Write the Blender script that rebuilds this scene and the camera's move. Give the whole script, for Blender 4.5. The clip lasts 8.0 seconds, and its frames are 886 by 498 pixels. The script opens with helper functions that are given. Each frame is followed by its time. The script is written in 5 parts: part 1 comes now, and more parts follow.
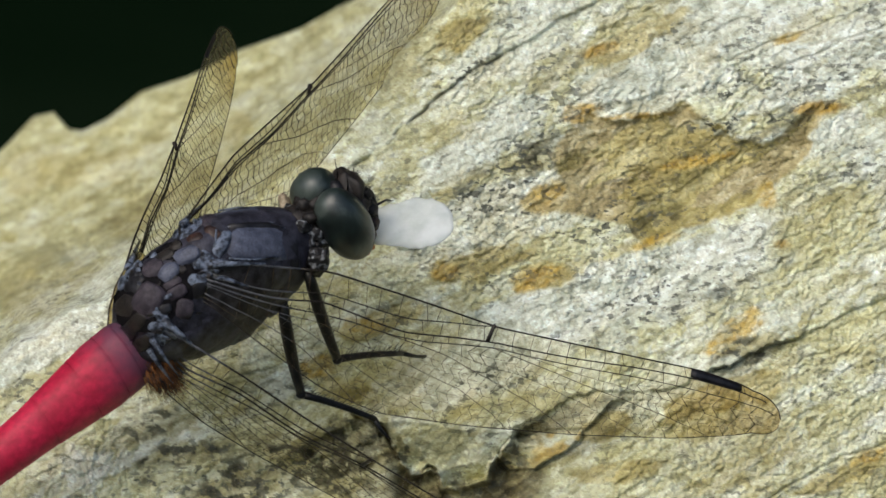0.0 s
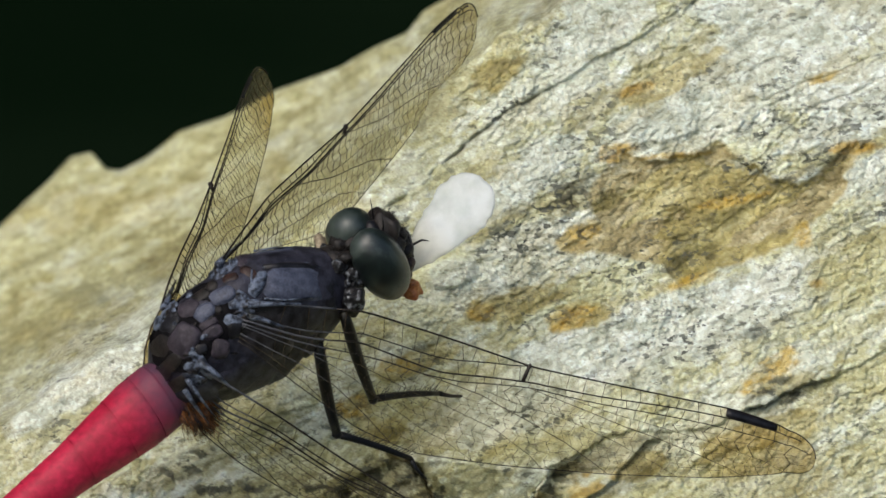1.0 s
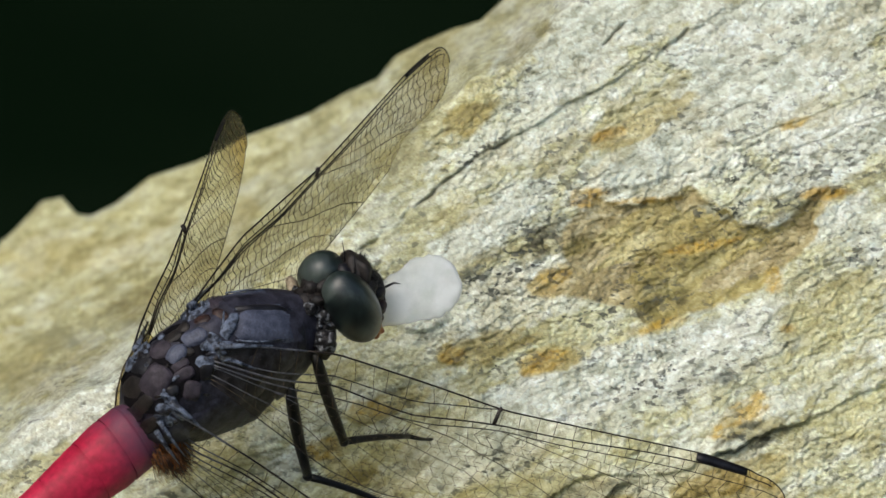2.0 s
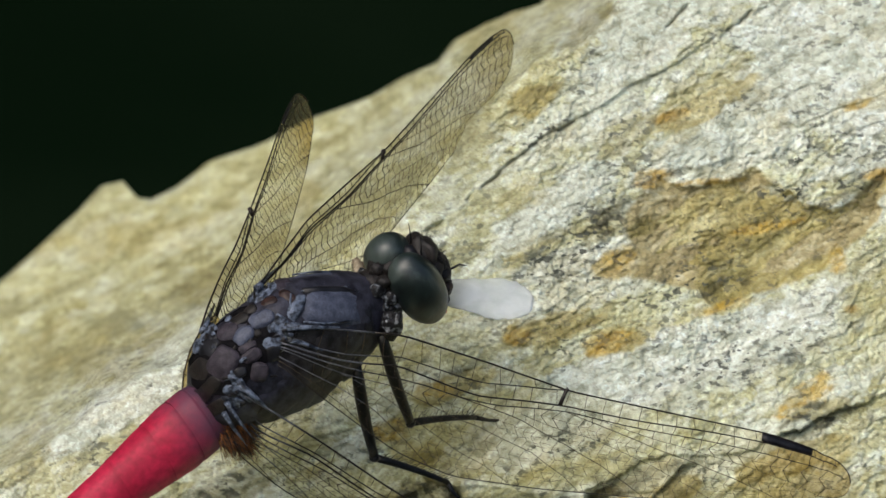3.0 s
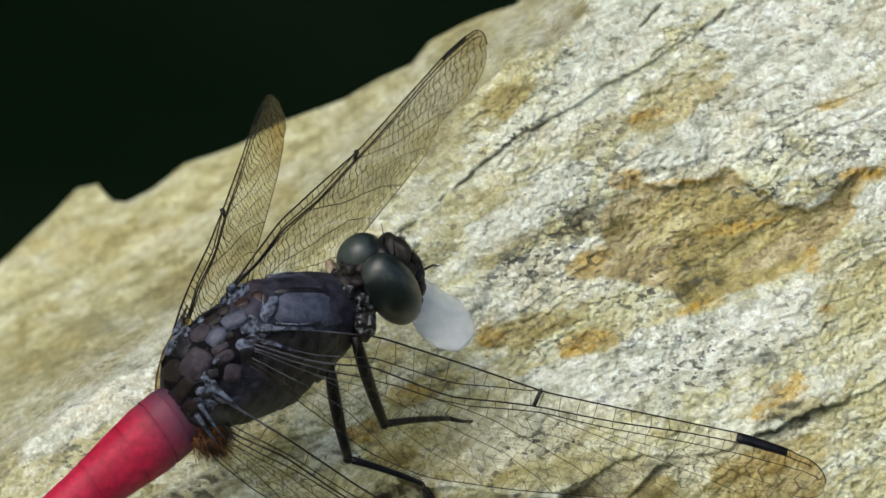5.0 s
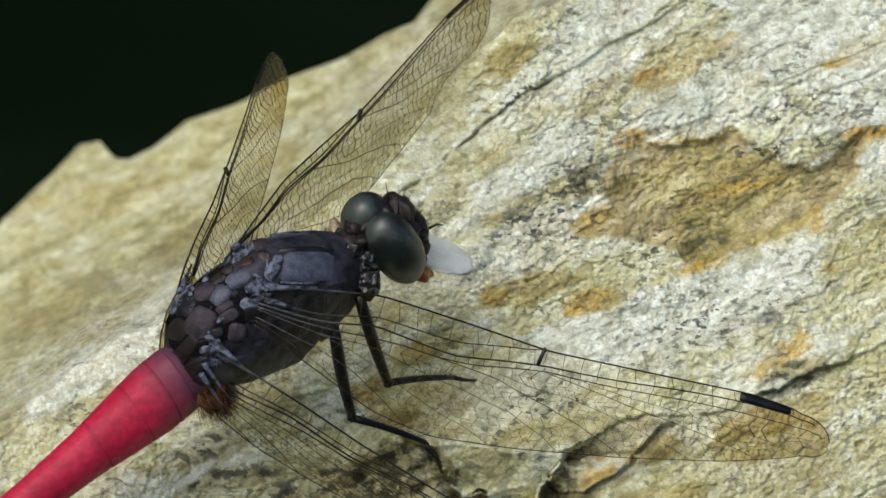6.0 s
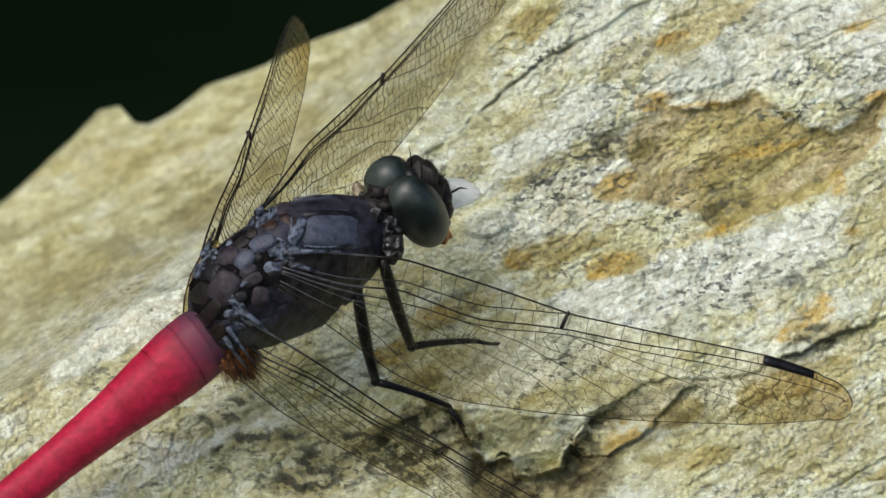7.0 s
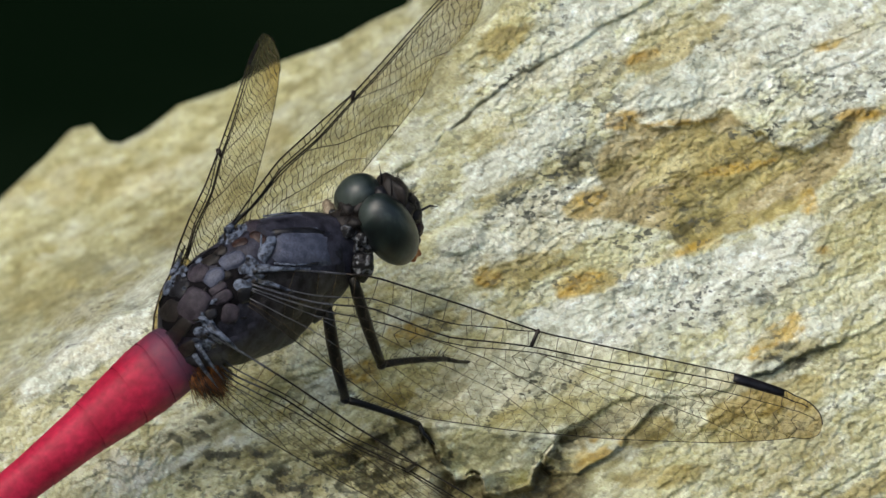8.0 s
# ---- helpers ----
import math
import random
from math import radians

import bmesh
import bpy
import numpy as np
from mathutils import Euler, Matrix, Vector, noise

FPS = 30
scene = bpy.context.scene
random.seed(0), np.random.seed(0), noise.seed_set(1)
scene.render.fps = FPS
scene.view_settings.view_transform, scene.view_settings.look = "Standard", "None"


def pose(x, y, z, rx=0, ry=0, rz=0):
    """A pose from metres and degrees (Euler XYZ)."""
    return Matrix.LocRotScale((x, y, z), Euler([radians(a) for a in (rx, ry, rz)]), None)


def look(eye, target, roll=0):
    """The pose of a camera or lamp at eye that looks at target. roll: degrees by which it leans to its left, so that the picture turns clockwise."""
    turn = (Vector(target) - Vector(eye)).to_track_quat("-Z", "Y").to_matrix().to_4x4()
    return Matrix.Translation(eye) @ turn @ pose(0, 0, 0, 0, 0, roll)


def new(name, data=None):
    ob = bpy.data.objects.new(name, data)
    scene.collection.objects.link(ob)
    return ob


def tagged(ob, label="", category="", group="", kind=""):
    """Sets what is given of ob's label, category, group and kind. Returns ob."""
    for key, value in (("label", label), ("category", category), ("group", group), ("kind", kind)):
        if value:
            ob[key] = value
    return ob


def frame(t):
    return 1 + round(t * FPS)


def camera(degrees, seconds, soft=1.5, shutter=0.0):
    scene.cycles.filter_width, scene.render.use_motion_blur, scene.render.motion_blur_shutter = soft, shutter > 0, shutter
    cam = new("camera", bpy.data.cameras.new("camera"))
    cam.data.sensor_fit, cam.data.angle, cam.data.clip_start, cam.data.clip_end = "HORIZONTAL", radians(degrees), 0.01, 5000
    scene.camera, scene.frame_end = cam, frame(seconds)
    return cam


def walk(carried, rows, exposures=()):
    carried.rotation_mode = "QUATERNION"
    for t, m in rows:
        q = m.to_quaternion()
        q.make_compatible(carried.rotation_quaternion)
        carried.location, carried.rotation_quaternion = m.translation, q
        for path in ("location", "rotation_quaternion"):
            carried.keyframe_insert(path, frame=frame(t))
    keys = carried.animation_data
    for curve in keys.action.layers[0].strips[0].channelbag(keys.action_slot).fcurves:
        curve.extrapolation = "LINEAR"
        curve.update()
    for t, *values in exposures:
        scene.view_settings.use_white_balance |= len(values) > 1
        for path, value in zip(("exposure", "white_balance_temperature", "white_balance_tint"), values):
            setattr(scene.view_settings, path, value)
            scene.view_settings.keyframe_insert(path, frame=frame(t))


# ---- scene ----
# Plan units: 29 to the millimetre, x to the right, y down, w towards the viewer, set upright on the boulder's front.
MM = 0.001
UNIT = MM / 29
REACH = 1.2                      # metres from the viewer to the insect
FAR = REACH / UNIT
PITCH = radians(20)              # the viewer looks down by this much
VIEW = Matrix(((1, 0, 0, 0),
               (0, math.sin(PITCH), -math.cos(PITCH), 0),
               (0, math.cos(PITCH), math.sin(PITCH), 0.25),
               (0, 0, 0, 1)))

# ---- camera ----
cam = camera(math.degrees(2 * math.atan(784 / FAR)), 8.0, soft=1.5)
cam.data.dof.use_dof = True
cam.data.dof.focus_distance = REACH + 0.011
cam.data.dof.aperture_fstop = 120.0

# seconds; turn in degrees; drift of the hand-held camera in millimetres
PATH = [
    (0.0, 0.00000, -0.00000, 0.0000, -0.00, -0.00, -0.00),
    (0.5, -0.04067, 0.04038, -0.0755, -0.11, 1.35, 1.22),
    (1.0, 0.08875, 0.18322, -0.0592, 1.68, 0.58, 1.36),
    (1.5, 0.27693, 0.14513, -0.1202, 1.02, -2.10, 2.73),
    (1.7, 0.32292, 0.11458, 0.0225, 1.02, -2.10, 2.73),
    (2.8, 0.37508, -0.10421, 0.3608, -5.19, -3.66, 6.94),
    (3.0, 0.36026, -0.03382, 0.0470, -5.19, -3.66, 6.94),
    (3.5, 0.73868, -0.11049, 0.1205, -8.19, -8.62, 3.61),
    (4.0, 0.96642, -0.36843, 0.1525, -10.64, -13.21, 4.64),
    (4.2, 0.97753, -0.43901, 0.2482, -10.17, -13.86, 4.35),
    (5.3, 0.29685, 0.05578, -0.2270, -2.26, -2.42, 3.98),
    (5.5, 0.30305, -0.04609, -0.1667, -5.64, -2.61, 5.02),
    (6.0, 0.21769, -0.09197, -0.0848, -5.04, -3.11, 4.69),
    (6.5, 0.19209, -0.05868, 0.0550, -5.27, -3.72, 5.12),
    (7.0, 0.14722, -0.16361, -0.1561, -7.99, -3.85, 5.21),
    (7.5, 0.12179, -0.13743, -0.2139, -6.08, -2.97, 3.02),
    (8.0, 0.28324, -0.16478, -0.0705, -6.17, -5.63, 4.49),
]
walk(cam, [(t, VIEW @ Matrix.Translation((dx * MM, dy * MM, REACH + dz * MM)) @ pose(0, 0, 0, rx, ry, rz))
           for t, rx, ry, rz, dx, dy, dz in PATH])

# ---- world and light ----
SUN_ELEVATION, SUN_TURN = 50, -40      # degrees; the turn is from straight behind the viewer's back towards his left
world = bpy.data.worlds.new("sky")
scene.world = world
world.use_nodes = True
sky = world.node_tree.nodes.new("ShaderNodeTexSky")
sky.sky_type, sky.sun_disc = "NISHITA", False
sky.sun_elevation, sky.sun_rotation = radians(SUN_ELEVATION), radians(180 - SUN_TURN)
sky.dust_density, sky.air_density = 4.0, 1.0
back = world.node_tree.nodes["Background"]
back.inputs["Strength"].default_value = 0.157
world.node_tree.links.new(sky.outputs["Color"], back.inputs["Color"])
sun_data = bpy.data.lights.new("sun", "SUN")
sun_data.energy, sun_data.angle, sun_data.color = 0.95, radians(45), (1.0, 0.97, 0.90)
sun = new("sun", sun_data)
az = radians(SUN_TURN)
sun.matrix_world = look((math.sin(az) * 2, -math.cos(az) * 2, 2 * math.tan(radians(SUN_ELEVATION))), (0, 0, 0))
scene.view_settings.exposure = 0.0


# ---- materials ----
def material(name):
    m = bpy.data.materials.new(name)
    m.use_nodes = True
    nt = m.node_tree
    return m, nt, nt.nodes["Principled BSDF"], nt.links.new


def node(nt, kind, **values):
    n = nt.nodes.new(kind)
    for key, value in values.items():
        if key in n.inputs:
            n.inputs[key].default_value = value
    return n


def ramp(nt, stops, kind="LINEAR"):
    n = nt.nodes.new("ShaderNodeValToRGB")
    n.color_ramp.interpolation = kind
    els = n.color_ramp.elements
    while len(els) < len(stops):
        els.new(0.5)
    for el, (at, c) in zip(els, stops):
        el.position = at
        el.color = (*c, 1) if len(c) == 3 else c
    return n


def blend(nt, fac, a, b, mode="MIX"):
    n = nt.nodes.new("ShaderNodeMix")
    n.data_type, n.blend_type = "RGBA", mode
    for socket, value in ((n.inputs[0], fac), (n.inputs[6], a), (n.inputs[7], b)):
        if hasattr(value, "links"):
            nt.links.new(value, socket)
        else:
            socket.default_value = value if isinstance(value, (int, float)) else (*value, 1)
    return n.outputs[2]


def grey(v):
    return (v, v, v)


def chitin(name, dark, light, grain, rough=0.45, bump=0.25, coat=0.0, edge=(0.35, 0.68)):
    """Insect skin: two tones in blotches, fine grain and relief; grain is a size in mm."""
    m, nt, bsdf, link = material(name)
    tc = node(nt, "ShaderNodeTexCoord")
    big = node(nt, "ShaderNodeTexNoise", Scale=1000 / (grain * 6), Detail=5.0, Roughness=0.6)
    fine = node(nt, "ShaderNodeTexNoise", Scale=1000 / grain, Detail=3.0)
    for n in (big, fine):
        link(tc.outputs["Object"], n.inputs["Vector"])
    r = ramp(nt, [(edge[0], dark), (edge[1], light)])
    link(big.outputs["Fac"], r.inputs["Fac"])
    f = ramp(nt, [(0.3, grey(0.7)), (0.7, grey(1.15))])
    link(fine.outputs["Fac"], f.inputs["Fac"])
    link(blend(nt, 1.0, r.outputs["Color"], f.outputs["Color"], "MULTIPLY"), bsdf.inputs["Base Color"])
    bm_ = node(nt, "ShaderNodeBump", Strength=bump, Distance=0.00008)
    link(fine.outputs["Fac"], bm_.inputs["Height"])
    link(bm_.outputs["Normal"], bsdf.inputs["Normal"])
    bsdf.inputs["Roughness"].default_value = rough
    bsdf.inputs["Specular IOR Level"].default_value = 0.3
    bsdf.inputs["Coat Weight"].default_value = coat
    bsdf.inputs["Coat Roughness"].default_value = 0.25
    return m


THORAX_SKIN = chitin("pruinose_thorax", (0.008, 0.008, 0.012), (0.050, 0.050, 0.070), 0.12, 0.45)
PLATE_SKIN = chitin("slate_plate", (0.036, 0.043, 0.068), (0.105, 0.118, 0.165), 0.10, 0.42, 0.5)
MAUVE_SKIN = chitin("mauve_sclerite", (0.020, 0.017, 0.023), (0.066, 0.054, 0.068), 0.08, 0.5, 0.7)
JOINT_SKIN = chitin("blue_grey_joint", (0.016, 0.020, 0.030), (0.15, 0.185, 0.25), 0.07, 0.4, 0.7, edge=(0.42, 0.58))
BLACK_SKIN = chitin("black_chitin", (0.005, 0.005, 0.006), (0.020, 0.020, 0.024), 0.10, 0.38)
LEG_SKIN = chitin("leg_chitin", (0.002, 0.0025, 0.0035), (0.010, 0.012, 0.017), 0.10, 0.33)
BROWN_SKIN = chitin("brown_chitin", (0.014, 0.009, 0.008), (0.050, 0.026, 0.020), 0.10, 0.42)
AMBER_SKIN = chitin("amber_mouthpart", (0.28, 0.08, 0.025), (0.62, 0.26, 0.08), 0.15, 0.35)
def abdomen_material():
    """Crimson skin that is frosted purple towards the waist."""
    m = chitin("frosted_crimson_abdomen", (0.38, 0.010, 0.040), (0.53, 0.021, 0.066), 0.45, 0.55, 0.2)
    nt, link = m.node_tree, m.node_tree.links.new
    bsdf = nt.nodes["Principled BSDF"]
    tc, parts = node(nt, "ShaderNodeTexCoord"), node(nt, "ShaderNodeSeparateXYZ")
    link(tc.outputs["Object"], parts.inputs[0])
    n = node(nt, "ShaderNodeTexNoise", Scale=700.0, Detail=4.0)
    link(tc.outputs["Object"], n.inputs["Vector"])
    total = node(nt, "ShaderNodeMath")
    total.operation = "MULTIPLY_ADD"
    link(n.outputs["Fac"], total.inputs[0])
    total.inputs[1].default_value = 0.0022
    link(parts.outputs["X"], total.inputs[2])
    reach = node(nt, "ShaderNodeMapRange")
    link(total.outputs[0], reach.inputs["Value"])
    reach.inputs["From Min"].default_value, reach.inputs["From Max"].default_value = -0.0086, -0.0054
    link(blend(nt, reach.outputs[0], bsdf.inputs["Base Color"].links[0].from_socket, (0.085, 0.040, 0.068)), bsdf.inputs["Base Color"])
    return m


ABDOMEN_SKIN = abdomen_material()
RED_SKIN = chitin("crimson_abdomen", (0.42, 0.012, 0.050), (0.60, 0.030, 0.085), 0.22, 0.46, 0.3)
VEIN_SKIN = chitin("wing_vein", (0.008, 0.006, 0.005), (0.025, 0.018, 0.012), 0.2, 0.4, 0.1)
NET_SKIN = chitin("net_vein", (0.022, 0.015, 0.008), (0.07, 0.048, 0.025), 0.2, 0.4, 0.1)
PALE_VEIN = chitin("pale_vein", (0.045, 0.048, 0.058), (0.13, 0.135, 0.15), 0.2, 0.4, 0.1)
HAIR_SKIN = chitin("rusty_hair", (0.05, 0.018, 0.006), (0.34, 0.13, 0.03), 0.2, 0.6, 0.1)
DUSTED_SKIN = chitin("dusted_black", (0.007, 0.007, 0.008), (0.26, 0.28, 0.30), 0.07, 0.5, 0.5, edge=(0.52, 0.66))
VELVET_SKIN = chitin("black_velvet", (0.004, 0.004, 0.005), (0.013, 0.012, 0.013), 0.08, 0.9, 0.6)
VELVET_SKIN.node_tree.nodes["Principled BSDF"].inputs["Specular IOR Level"].default_value = 0.05
UMBER_SKIN = chitin("umber_chitin", (0.006, 0.0055, 0.005), (0.028, 0.023, 0.020), 0.10, 0.5, 0.5)
PALE_LEG_SKIN = chitin("tan_leg_chitin", (0.17, 0.12, 0.07), (0.52, 0.45, 0.33), 0.12, 0.5)


def eye_material():
    m, nt, bsdf, link = material("compound_eye")
    tc = node(nt, "ShaderNodeTexCoord")
    cells = node(nt, "ShaderNodeTexVoronoi", Scale=14000.0)
    haze = node(nt, "ShaderNodeTexNoise", Scale=260.0, Detail=5.0, Roughness=0.6, Distortion=0.6)
    link(tc.outputs["Object"], cells.inputs["Vector"])
    link(tc.outputs["Object"], haze.inputs["Vector"])
    # the palest tone puts a broad soft highlight into the eye's colour
    r = ramp(nt, [(0.32, (0.002, 0.004, 0.004)), (0.48, (0.011, 0.019, 0.017)), (0.62, (0.050, 0.066, 0.058))])
    link(haze.outputs["Fac"], r.inputs["Fac"])
    low = node(nt, "ShaderNodeAttribute")
    low.attribute_name = "rim"
    link(blend(nt, low.outputs["Fac"], r.outputs["Color"], (0.075, 0.055, 0.018)), bsdf.inputs["Base Color"])
    b = node(nt, "ShaderNodeBump", Strength=0.12, Distance=0.00004)
    link(cells.outputs["Distance"], b.inputs["Height"])
    link(b.outputs["Normal"], bsdf.inputs["Normal"])
    bsdf.inputs["Roughness"].default_value = 0.42
    bsdf.inputs["Coat Weight"].default_value = 0.25
    bsdf.inputs["Coat Roughness"].default_value = 0.2
    return m


EYE_SKIN = eye_material()


def membrane_material(name, haze):
    """Clear wing skin with an amber tinge that deepens where the attribute 'tinge' says so."""
    m, nt, bsdf, link = material(name)
    tinge = node(nt, "ShaderNodeAttribute")
    tinge.attribute_name = "tinge"
    tc = node(nt, "ShaderNodeTexCoord")
    wrinkle = node(nt, "ShaderNodeTexNoise", Scale=1800.0, Detail=2.0)
    link(tc.outputs["Object"], wrinkle.inputs["Vector"])
    b = node(nt, "ShaderNodeBump", Strength=0.25, Distance=0.0001)
    link(wrinkle.outputs["Fac"], b.inputs["Height"])
    link(b.outputs["Normal"], bsdf.inputs["Normal"])
    colour = blend(nt, tinge.outputs["Fac"], (0.97, 0.96, 0.88), (0.52, 0.36, 0.12))
    clear = node(nt, "ShaderNodeBsdfTransparent")
    link(colour, clear.inputs["Color"])
    bsdf.inputs["Base Color"].default_value = (0.66, 0.60, 0.30, 1)
    glow = node(nt, "ShaderNodeBsdfTranslucent")
    glow.inputs["Color"].default_value = (0.70, 0.64, 0.30, 1)
    body_mix = node(nt, "ShaderNodeMixShader")
    body_mix.inputs[0].default_value = 0.5
    link(bsdf.outputs[0], body_mix.inputs[1])
    link(glow.outputs[0], body_mix.inputs[2])
    bsdf.inputs["Roughness"].default_value = 0.25
    mix = node(nt, "ShaderNodeMixShader")
    veil = node(nt, "ShaderNodeAttribute")
    veil.attribute_name = "veil"
    much = node(nt, "ShaderNodeMath")
    much.operation = "MULTIPLY"
    link(veil.outputs["Fac"], much.inputs[0])
    much.inputs[1].default_value = haze
    link(much.outputs[0], mix.inputs[0])
    link(clear.outputs[0], mix.inputs[1])
    link(body_mix.outputs[0], mix.inputs[2])
    link(mix.outputs[0], nt.nodes["Material Output"].inputs["Surface"])
    return m


MEMBRANE = membrane_material("wing_membrane", 0.022)
SMOKY_MEMBRANE = membrane_material("smoky_wing_membrane", 0.22)


def morsel_material():
    m, nt, bsdf, link = material("white_flesh")
    tc = node(nt, "ShaderNodeTexCoord")
    n = node(nt, "ShaderNodeTexNoise", Scale=480.0, Detail=5.0)
    link(tc.outputs["Object"], n.inputs["Vector"])
    r = ramp(nt, [(0.3, (0.64, 0.71, 0.71)), (0.7, (0.74, 0.80, 0.80))])
    link(n.outputs["Fac"], r.inputs["Fac"])
    along, chewed = node(nt, "ShaderNodeSeparateXYZ"), node(nt, "ShaderNodeMapRange")
    link(tc.outputs["Object"], along.inputs[0])
    link(along.outputs["X"], chewed.inputs["Value"])
    chewed.inputs["From Min"].default_value, chewed.inputs["From Max"].default_value = 0.0034, 0.0008
    link(blend(nt, chewed.outputs[0], r.outputs["Color"], (0.82, 0.80, 0.66)), bsdf.inputs["Base Color"])
    b = node(nt, "ShaderNodeBump", Strength=0.5, Distance=0.0002)
    link(n.outputs["Fac"], b.inputs["Height"])
    link(b.outputs["Normal"], bsdf.inputs["Normal"])
    bsdf.inputs["Roughness"].default_value = 0.55
    bsdf.inputs["Subsurface Weight"].default_value = 0.35
    bsdf.inputs["Subsurface Radius"].default_value = (1, 1, 1)
    bsdf.inputs["Subsurface Scale"].default_value = 0.0018
    clear, mix = node(nt, "ShaderNodeBsdfTransparent"), node(nt, "ShaderNodeMixShader")
    rim = node(nt, "ShaderNodeAttribute")
    rim.attribute_name = "thin"
    thin = ramp(nt, [(0.34, grey(0.5)), (0.62, grey(0.26))])
    link(n.outputs["Fac"], thin.inputs["Fac"])
    link(blend(nt, rim.outputs["Fac"], thin.outputs["Color"], grey(0.6)), mix.inputs[0])
    link(bsdf.outputs[0], mix.inputs[1])
    link(clear.outputs[0], mix.inputs[2])
    link(mix.outputs[0], nt.nodes["Material Output"].inputs["Surface"])
    return m


MORSEL_SKIN = morsel_material()


def rock_material():
    m, nt, bsdf, link = material("weathered_gneiss")
    tc = node(nt, "ShaderNodeTexCoord")
    lay = node(nt, "ShaderNodeMapping")
    lay.inputs["Rotation"].default_value = (0, 0, radians(-31))
    lay.inputs["Scale"].default_value = (0.62, 1.0, 0.3)
    link(tc.outputs["Object"], lay.inputs["Vector"])

    def noise_at(scale, detail, rough=0.55, along=True):
        n = node(nt, "ShaderNodeTexNoise", Scale=scale, Detail=detail, Roughness=rough)
        link((lay if along else tc).outputs["Vector" if along else "Object"], n.inputs["Vector"])
        return n.outputs["Fac"]

    def attribute(name):
        n = node(nt, "ShaderNodeAttribute")
        n.attribute_name = name
        return n.outputs["Fac"]

    def step(value, a, b, ca=grey(0), cb=grey(1)):
        r = ramp(nt, [(a, ca), (b, cb)])
        link(value, r.inputs["Fac"])
        return r.outputs["Color"]

    mineral = node(nt, "ShaderNodeAttribute")
    mineral.attribute_name = "mineral"
    col = mineral.outputs["Color"]
    # soft clouding, then crystals that each have their own tone
    col = blend(nt, 1.0, col, step(noise_at(900, 5, 0.65), 0.3, 0.7, (0.88, 0.87, 0.82), (1.08, 1.08, 1.09)), "MULTIPLY")
    cells = []
    for size, weight in ((1800.0, 0.5), (3900.0, 0.6)):
        cell = node(nt, "ShaderNodeTexVoronoi", Scale=size)
        shade = node(nt, "ShaderNodeSeparateColor")
        link(cell.outputs["Color"], shade.inputs[0])
        cells.append(shade.outputs[0])
        warp = node(nt, "ShaderNodeTexNoise", Scale=size * 1.3, Detail=2.0)
        link(lay.outputs["Vector"], warp.inputs["Vector"])
        shove = node(nt, "ShaderNodeVectorMath")
        shove.operation = "MULTIPLY_ADD"
        link(warp.outputs["Color"], shove.inputs[0])
        shove.inputs[1].default_value = (1.3 / size, 1.3 / size, 1.3 / size)
        link(lay.outputs["Vector"], shove.inputs[2])
        link(shove.outputs["Vector"], cell.inputs["Vector"])
        tone = ramp(nt, [(0.0, (0.58, 0.57, 0.49)), (0.24, (0.89, 0.87, 0.79)), (0.7, (1.03, 1.03, 1.02)), (1.0, (1.13, 1.15, 1.17))])
        link(shade.outputs[0], tone.inputs["Fac"])
        col = blend(nt, weight, col, tone.outputs["Color"], "MULTIPLY")
    # bright crystal flecks and small pits
    fleck = step(noise_at(2900, 3, 0.6), 0.575, 0.62)
    pock = step(noise_at(3300, 3, 0.6, False), 0.37, 0.42, grey(1), grey(0))
    col = blend(nt, blend(nt, 0.35, grey(0), pock), col, (0.24, 0.215, 0.13))
    col = blend(nt, blend(nt, 0.8, grey(0), fleck), col, blend(nt, 1.0, col, (1.18, 1.22, 1.30), "MULTIPLY"))
    # small ragged mica specks that gather in drifts
    dots = step(noise_at(2300, 3, 0.6), 0.568, 0.59)
    col = blend(nt, blend(nt, 0.9, grey(0), blend(nt, 1.0, dots, attribute("speck"), "MULTIPLY")), col, (0.07, 0.078, 0.06))
    link(col, bsdf.inputs["Base Color"])
    rough = step(noise_at(1500, 3), 0.3, 0.7, grey(0.55), grey(0.85))
    link(rough, bsdf.inputs["Roughness"])
    bsdf.inputs["Specular IOR Level"].default_value = 0.4
    b1 = node(nt, "ShaderNodeBump", Strength=0.3, Distance=0.00016)
    link(noise_at(2600, 4, 0.6), b1.inputs["Height"])
    last = b1
    for cell, strength, deep in zip(cells, (0.6, 0.5), (0.00014, 0.00008)):
        b2 = node(nt, "ShaderNodeBump", Strength=strength, Distance=deep)
        link(cell, b2.inputs["Height"])
        link(last.outputs["Normal"], b2.inputs["Normal"])
        last = b2
    link(last.outputs["Normal"], bsdf.inputs["Normal"])
    return m


ROCK_SKIN = rock_material()


def dark_material(name, a, b, scale):
    m, nt, bsdf, link = material(name)
    tc = node(nt, "ShaderNodeTexCoord")
    n = node(nt, "ShaderNodeTexNoise", Scale=scale, Detail=5.0)
    link(tc.outputs["Object"], n.inputs["Vector"])
    r = ramp(nt, [(0.35, a), (0.7, b)])
    link(n.outputs["Fac"], r.inputs["Fac"])
    link(r.outputs["Color"], bsdf.inputs["Base Color"])
    bsdf.inputs["Roughness"].default_value = 0.9
    bsdf.inputs["Specular IOR Level"].default_value = 0.0
    return m


# the soil is nearly black because its shade is put into the colour
SHADED_SOIL = dark_material("shaded_soil", (0.003, 0.008, 0.0035), (0.007, 0.014, 0.007), 12.0)
# deep shade of the thicket is mixed into these greens
THICKET = dark_material("shade_coloured_thicket", (0.002, 0.0055, 0.0025), (0.006, 0.013, 0.007), 5.0)


